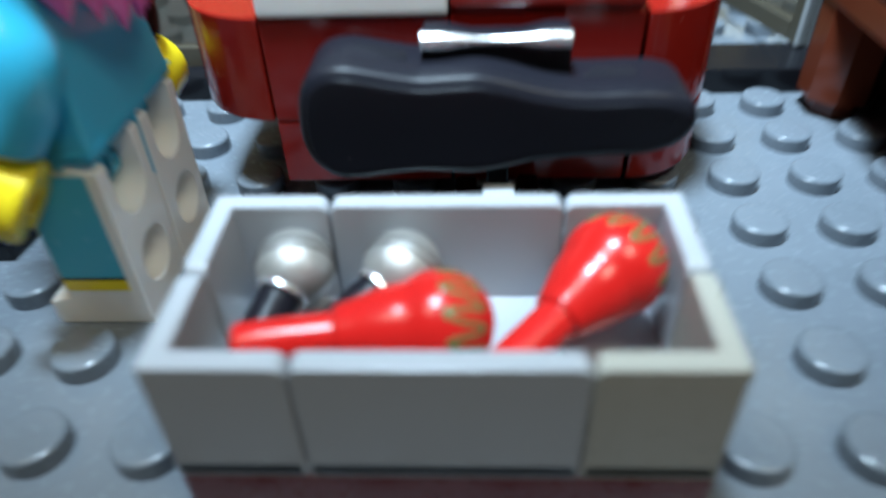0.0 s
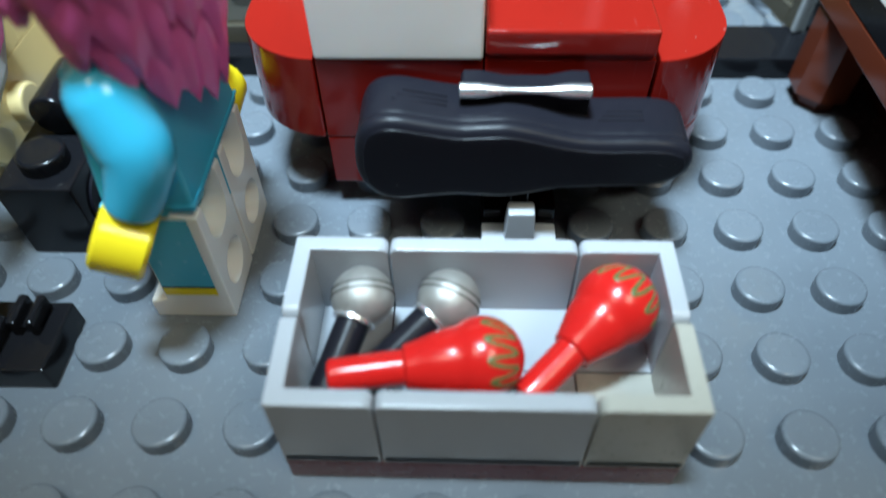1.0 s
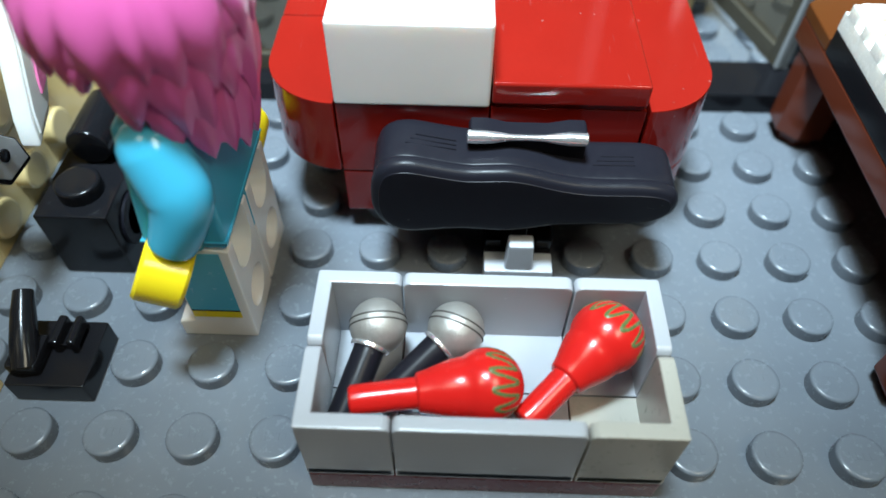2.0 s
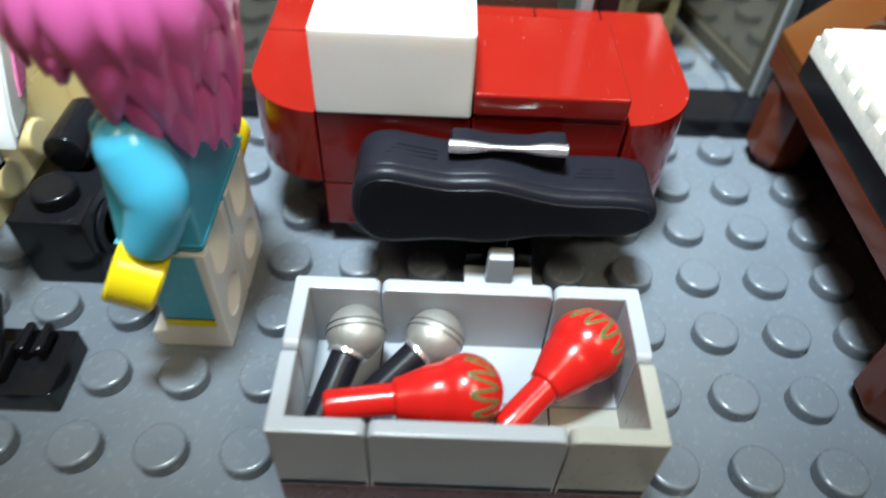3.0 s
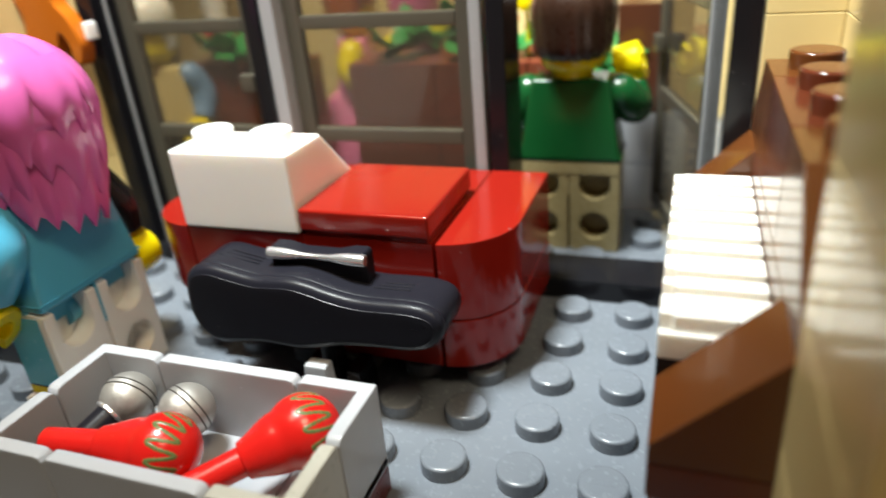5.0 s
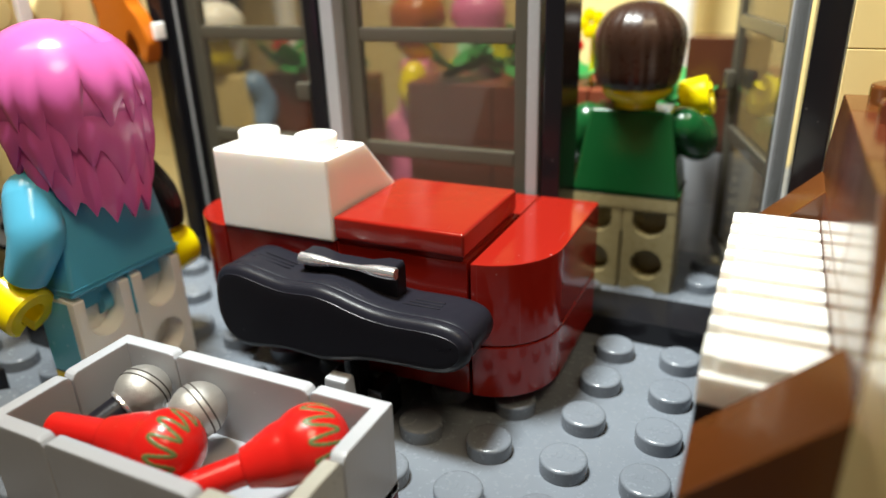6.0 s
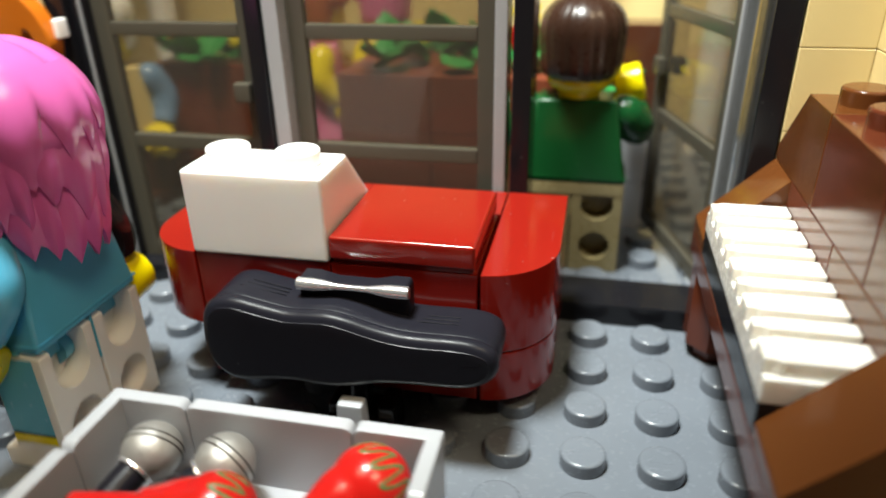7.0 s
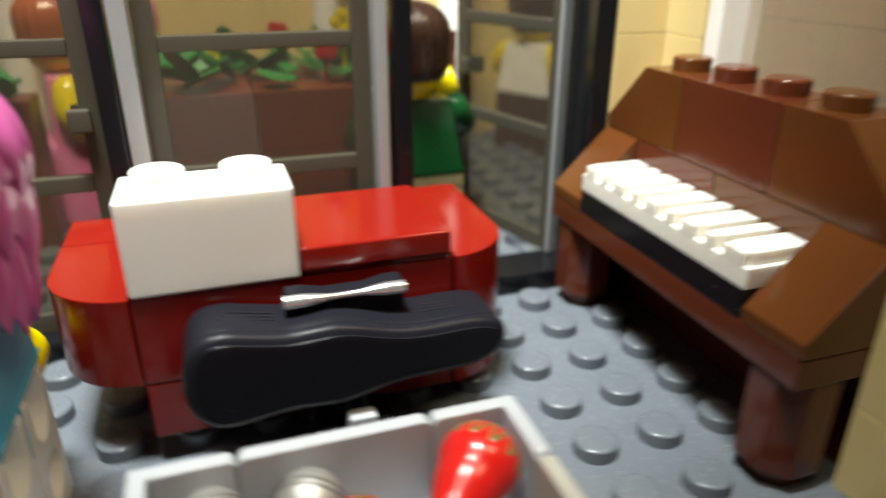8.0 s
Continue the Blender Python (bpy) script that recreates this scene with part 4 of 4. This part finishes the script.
def hung_guitar(base, outline, label, body_mat, edge_mat, patch_mat, x=-5.9, dots=False):
    """A flat-bodied toy guitar hung on the left wall, its face turned into the shop; outline in (y, z)."""
    own = thing("electric_guitar", base, label, "guitar")
    spin = Matrix(((0, -1, 0, x), (1, 0, 0, 0), (0, 0, 1, 0), (0, 0, 0, 1)))
    bm = prismed(outline, -0.16, 0.10, 0.03)
    bm.transform(spin)
    bmesh.ops.recalc_face_normals(bm, faces=bm.faces)
    part("body", bm, edge_mat, own)
    c = np.mean(np.array(outline), axis=0)
    small = [tuple(c + (np.array(q) - c) * 0.86) for q in outline]
    bm = prismed(small, -0.19, -0.12, 0.015)
    bm.transform(spin)
    bmesh.ops.recalc_face_normals(bm, faces=bm.faces)
    part("face_plate", bm, body_mat, own)
    if dots:
        for q, h in ((0.12, -0.12), (-0.14, -0.02), (0.02, 0.16), (-0.20, 0.22)):
            bm = bmesh.new()
            lathe(bm, [(0.0, 0.0), (0.085, 0.0), (0.085, 0.05), (0.06, 0.06), (0.0, 0.06)], 16, Matrix.Translation((x + 0.17, c[0] + q, c[1] + h - 0.15)) @ Matrix.Rotation(radians(90), 4, "Y"))
            part("knob", bm, patch_mat, own)
    else:
        tiny = [tuple(c + (np.array(q) - c) * 0.42 + np.array((0.05, -0.1))) for q in outline]
        bm = prismed(tiny, -0.22, -0.17, 0.015)
        bm.transform(spin)
        bmesh.ops.recalc_face_normals(bm, faces=bm.faces)
        part("pickguard", bm, patch_mat, own)
    top = max(outline, key=lambda q: q[1])
    bm = bmesh.new()
    box(bm, x - 0.02, c[0] - 0.02, c[1] + 0.3, x + 0.12, c[0] + 0.20, top[1] + 2.6, 0.03)
    part("neck", bm, edge_mat, own)
    bm = bmesh.new()
    box(bm, -7.0, c[0] - 0.05, c[1] + 0.2, x - 0.05, c[0] + 0.25, c[1] + 0.5, 0.03)
    part("hanger", bm, M_EDGE, own)
    return own


hung_guitar((-5.9, 4.2, 2.0), [(3.55, 1.95), (4.05, 2.15), (4.55, 2.75), (5.05, 3.45), (4.75, 4.10), (4.35, 3.95), (4.05, 3.1), (3.65, 2.3)], "white pointed electric guitar with a pink patch on the wall", M_WHITE, M_WHITE, M_ROSE)
hung_guitar((-6.1, 3.0, 1.8), [(2.55, 2.35), (3.05, 1.75), (3.60, 1.70), (3.55, 2.10), (3.15, 2.60), (2.95, 3.30), (2.45, 3.20)], "grey pointed electric guitar with a black rim on the wall", M_LGREY, M_BLACK, M_BLACK, -6.15, True)
og = thing("orange_guitar", (-6.6, 6.8, 3.8), "orange round-bodied guitar hung by the window", "guitar")
loop_o = smooth_loop([(-7.15, 6.4), (-6.62, 6.7), (-6.12, 6.4), (-6.08, 5.55), (-5.85, 5.22), (-5.68, 4.80), (-5.69, 4.58), (-5.80, 4.33), (-5.95, 4.45), (-5.98, 4.72), (-6.14, 4.92), (-6.32, 4.45),
                      (-6.62, 4.10), (-6.92, 4.30), (-6.98, 4.8), (-6.90, 5.25), (-7.10, 5.8)], 3)
part("body", prismed(loop_o, 6.55, 6.9, 0.05), M_ORANGE, og)
bm = bmesh.new()
box(bm, -6.72, 6.62, 5.4, -6.52, 6.8, 8.2, 0.03)
part("neck", bm, M_BROWN_DARK, og)
bm = bmesh.new()
box(bm, -5.70, 6.72, 4.76, -5.60, 6.99, 5.08, 0.03)
part("hook", bm, M_WHITE, og)

# ---- beyond the windows: planters, toy figures and a tan facade ----
brick_wall("facade", [(-14, 19.0, 12, 20.0, 0, "x")], "tan brick facade across the way", 9.6)
brick_wall("facade_side", [(11.0, -2.0, 12.0, 19.0, 0, "y")], "brownish grey wall seen through the side window", 9.6, M_STONE)
for x in (-10.5, -5.5, 2.65, 6.5, 10.0):
    bm = bmesh.new()
    lathe(bm, [(0.0, 0.0), (0.5, 0.0), (0.5, 0.3), (0.4, 0.36), (0.4, 8.6), (0.5, 8.7), (0.5, 9.0), (0.0, 9.0)], 20, Matrix.Translation((x, 17.2, 0)))
    whole("column", bm, M_WHITE, (x, 17.2, 0), "white round plastic column in front of the tan facade", "column", "columns of the facade")


def leafy(own, x0, x1, y, z, seed, flowers, deep=0.5):
    rng = random.Random(seed)
    bm = bmesh.new()
    for _ in range(int(8 * (x1 - x0)) + 3):
        a = rng.uniform(0, 2 * math.pi)
        c = Vector((rng.uniform(x0, x1), y + rng.uniform(-deep, deep), z + rng.uniform(0.0, 0.25)))
        tip = c + Vector((math.cos(a) * rng.uniform(0.5, 1.0), math.sin(a) * 0.6, rng.uniform(0.1, 0.75)))
        d = (tip - c).normalized()
        s = d.cross(Vector((0, 0, 1))).normalized()
        tmp = bmesh.new()
        rings = [[tmp.verts.new(c.lerp(tip, t) + s * w + Vector((0, 0, h))) for w, h in ((-k, 0.0), (0.0, 0.07), (k, 0.0), (0.0, -0.05))] for t, k in ((0, 0.08), (0.3, 0.36), (0.65, 0.34), (1.0, 0.08))]
        for p, q in zip(rings, rings[1:]):
            for i in range(4):
                tmp.faces.new((p[i], p[(i + 1) % 4], q[(i + 1) % 4], q[i]))
        tmp.faces.new(rings[0])
        tmp.faces.new(rings[-1])
        bmesh.ops.recalc_face_normals(tmp, faces=tmp.faces)
        join(bm, tmp)
    part("leaves", bm, M_GREEN_LEAF, own, kind="stuff")
    for x, fy, h, mat in flowers:
        bm = bmesh.new()
        c = Vector((x, fy, h))
        for q in range(5):
            a = 2 * math.pi * q / 5 + x
            lathe(bm, [(0.0, 0.0), (0.13, 0.03), (0.13, 0.09), (0.0, 0.12)], 12, Matrix.Translation(c + Vector((0.16 * math.cos(a), 0.0, 0.16 * math.sin(a)))) @ Matrix.Rotation(radians(90), 4, "X"))
        tube(bm, [(x, fy + 0.06, h), (x, fy + 0.1, z - 0.1)], [0.04, 0.04], 8)
        part("flower", bm, mat, own)


PLANTERS = (((-2.0, 0.0, 2.0, 3.0), 11.6, 1.6, 3.6, 3, ((-0.63, 12.9, 3.95, M_YELLOW), (-0.85, 12.7, 4.0, M_YELLOW), (0.8, 12.8, 4.35, M_MARACA), (1.5, 10.4, 4.35, M_MARACA), (1.9, 10.5, 4.8, M_YELLOW))),
            ((-7.6, -6.0, -4.3), 12.5, 0.5, 3.3, 4, ((-6.9, 12.2, 4.0, M_MARACA), (-5.2, 12.2, 3.9, M_YELLOW))))
for cuts, y, half, zt, seed, fl in PLANTERS:
    x0, x1 = cuts[0], cuts[-1]
    box_own = thing("planter", ((x0 + x1) / 2, y, 0), "brown brick-built planter with green leaves and flowers", "planter", "planters across the way")
    for k in range(3):
        for a, b in zip(cuts, cuts[1:]):
            bm = bmesh.new()
            box(bm, a + 0.01, y - half, zt / 3 * k + 0.004, b - 0.01, y + half, zt / 3 * (k + 1) - 0.004, 0.03)
            part("brick", bm, M_PLANTER, box_own)
    leafy(box_own, x0 + 0.3, x1 - 0.3, y, zt, seed, fl, half * 0.9)

trunk = thing("brick_tree", (4.1, 11.6, 0), "dark brown brick-built tree trunk with green leaves on a grey pedestal", "tree")
for k in range(4):
    bm = bmesh.new()
    box(bm, 3.62, 11.2, 1.12 * k + 0.004, 4.56, 12.1, 1.12 * k + 1.116, 0.03)
    part("brick", bm, M_LGREY if k < 2 else M_BROWN_DARK, trunk)
leafy(trunk, 3.25, 3.55, 11.3, 3.05, 12, (), 0.1)

ARM_OUT = [(-0.86, 0.0, 3.12), (-1.15, 0.05, 2.85), (-1.35, 0.25, 2.60), (-1.45, 0.55, 2.50)]
far_kw = dict(detail=False)
doll("blue_sleeved_figure", (-8.0, 10.9, 0.0), 200, "toy figure in tan with sand blue sleeves and white cap", M_YELLOW, M_BROWN_DARK, M_BROWN_DARK, M_TAN, M_BLUE, M_WHITE, **far_kw)
doll("rose_dress_figure", (-4.1, 14.8, 0.0), 285, "toy figure with orange hair in a rose dress", M_YELLOW, M_ROSE, M_ROSE, M_ROSE, M_YELLOW, M_ORANGE, left=ARM_OUT, skirt=True, **far_kw)
doll("rose_haired_figure", (-2.6, 15.6, 0.0), 70, "toy figure with long rose hair behind the planter", M_YELLOW, M_TAN, M_TAN, M_TAN, M_YELLOW, M_ROSE, **far_kw)
doll("white_shirt_figure", (9.0, 16.6, 0.0), 300, "toy figure with a white shirt and yellow arms", M_YELLOW, M_BROWN_DARK, M_BROWN_DARK, M_WHITE, M_YELLOW, M_HAIR, left=ARM_OUT, **far_kw)
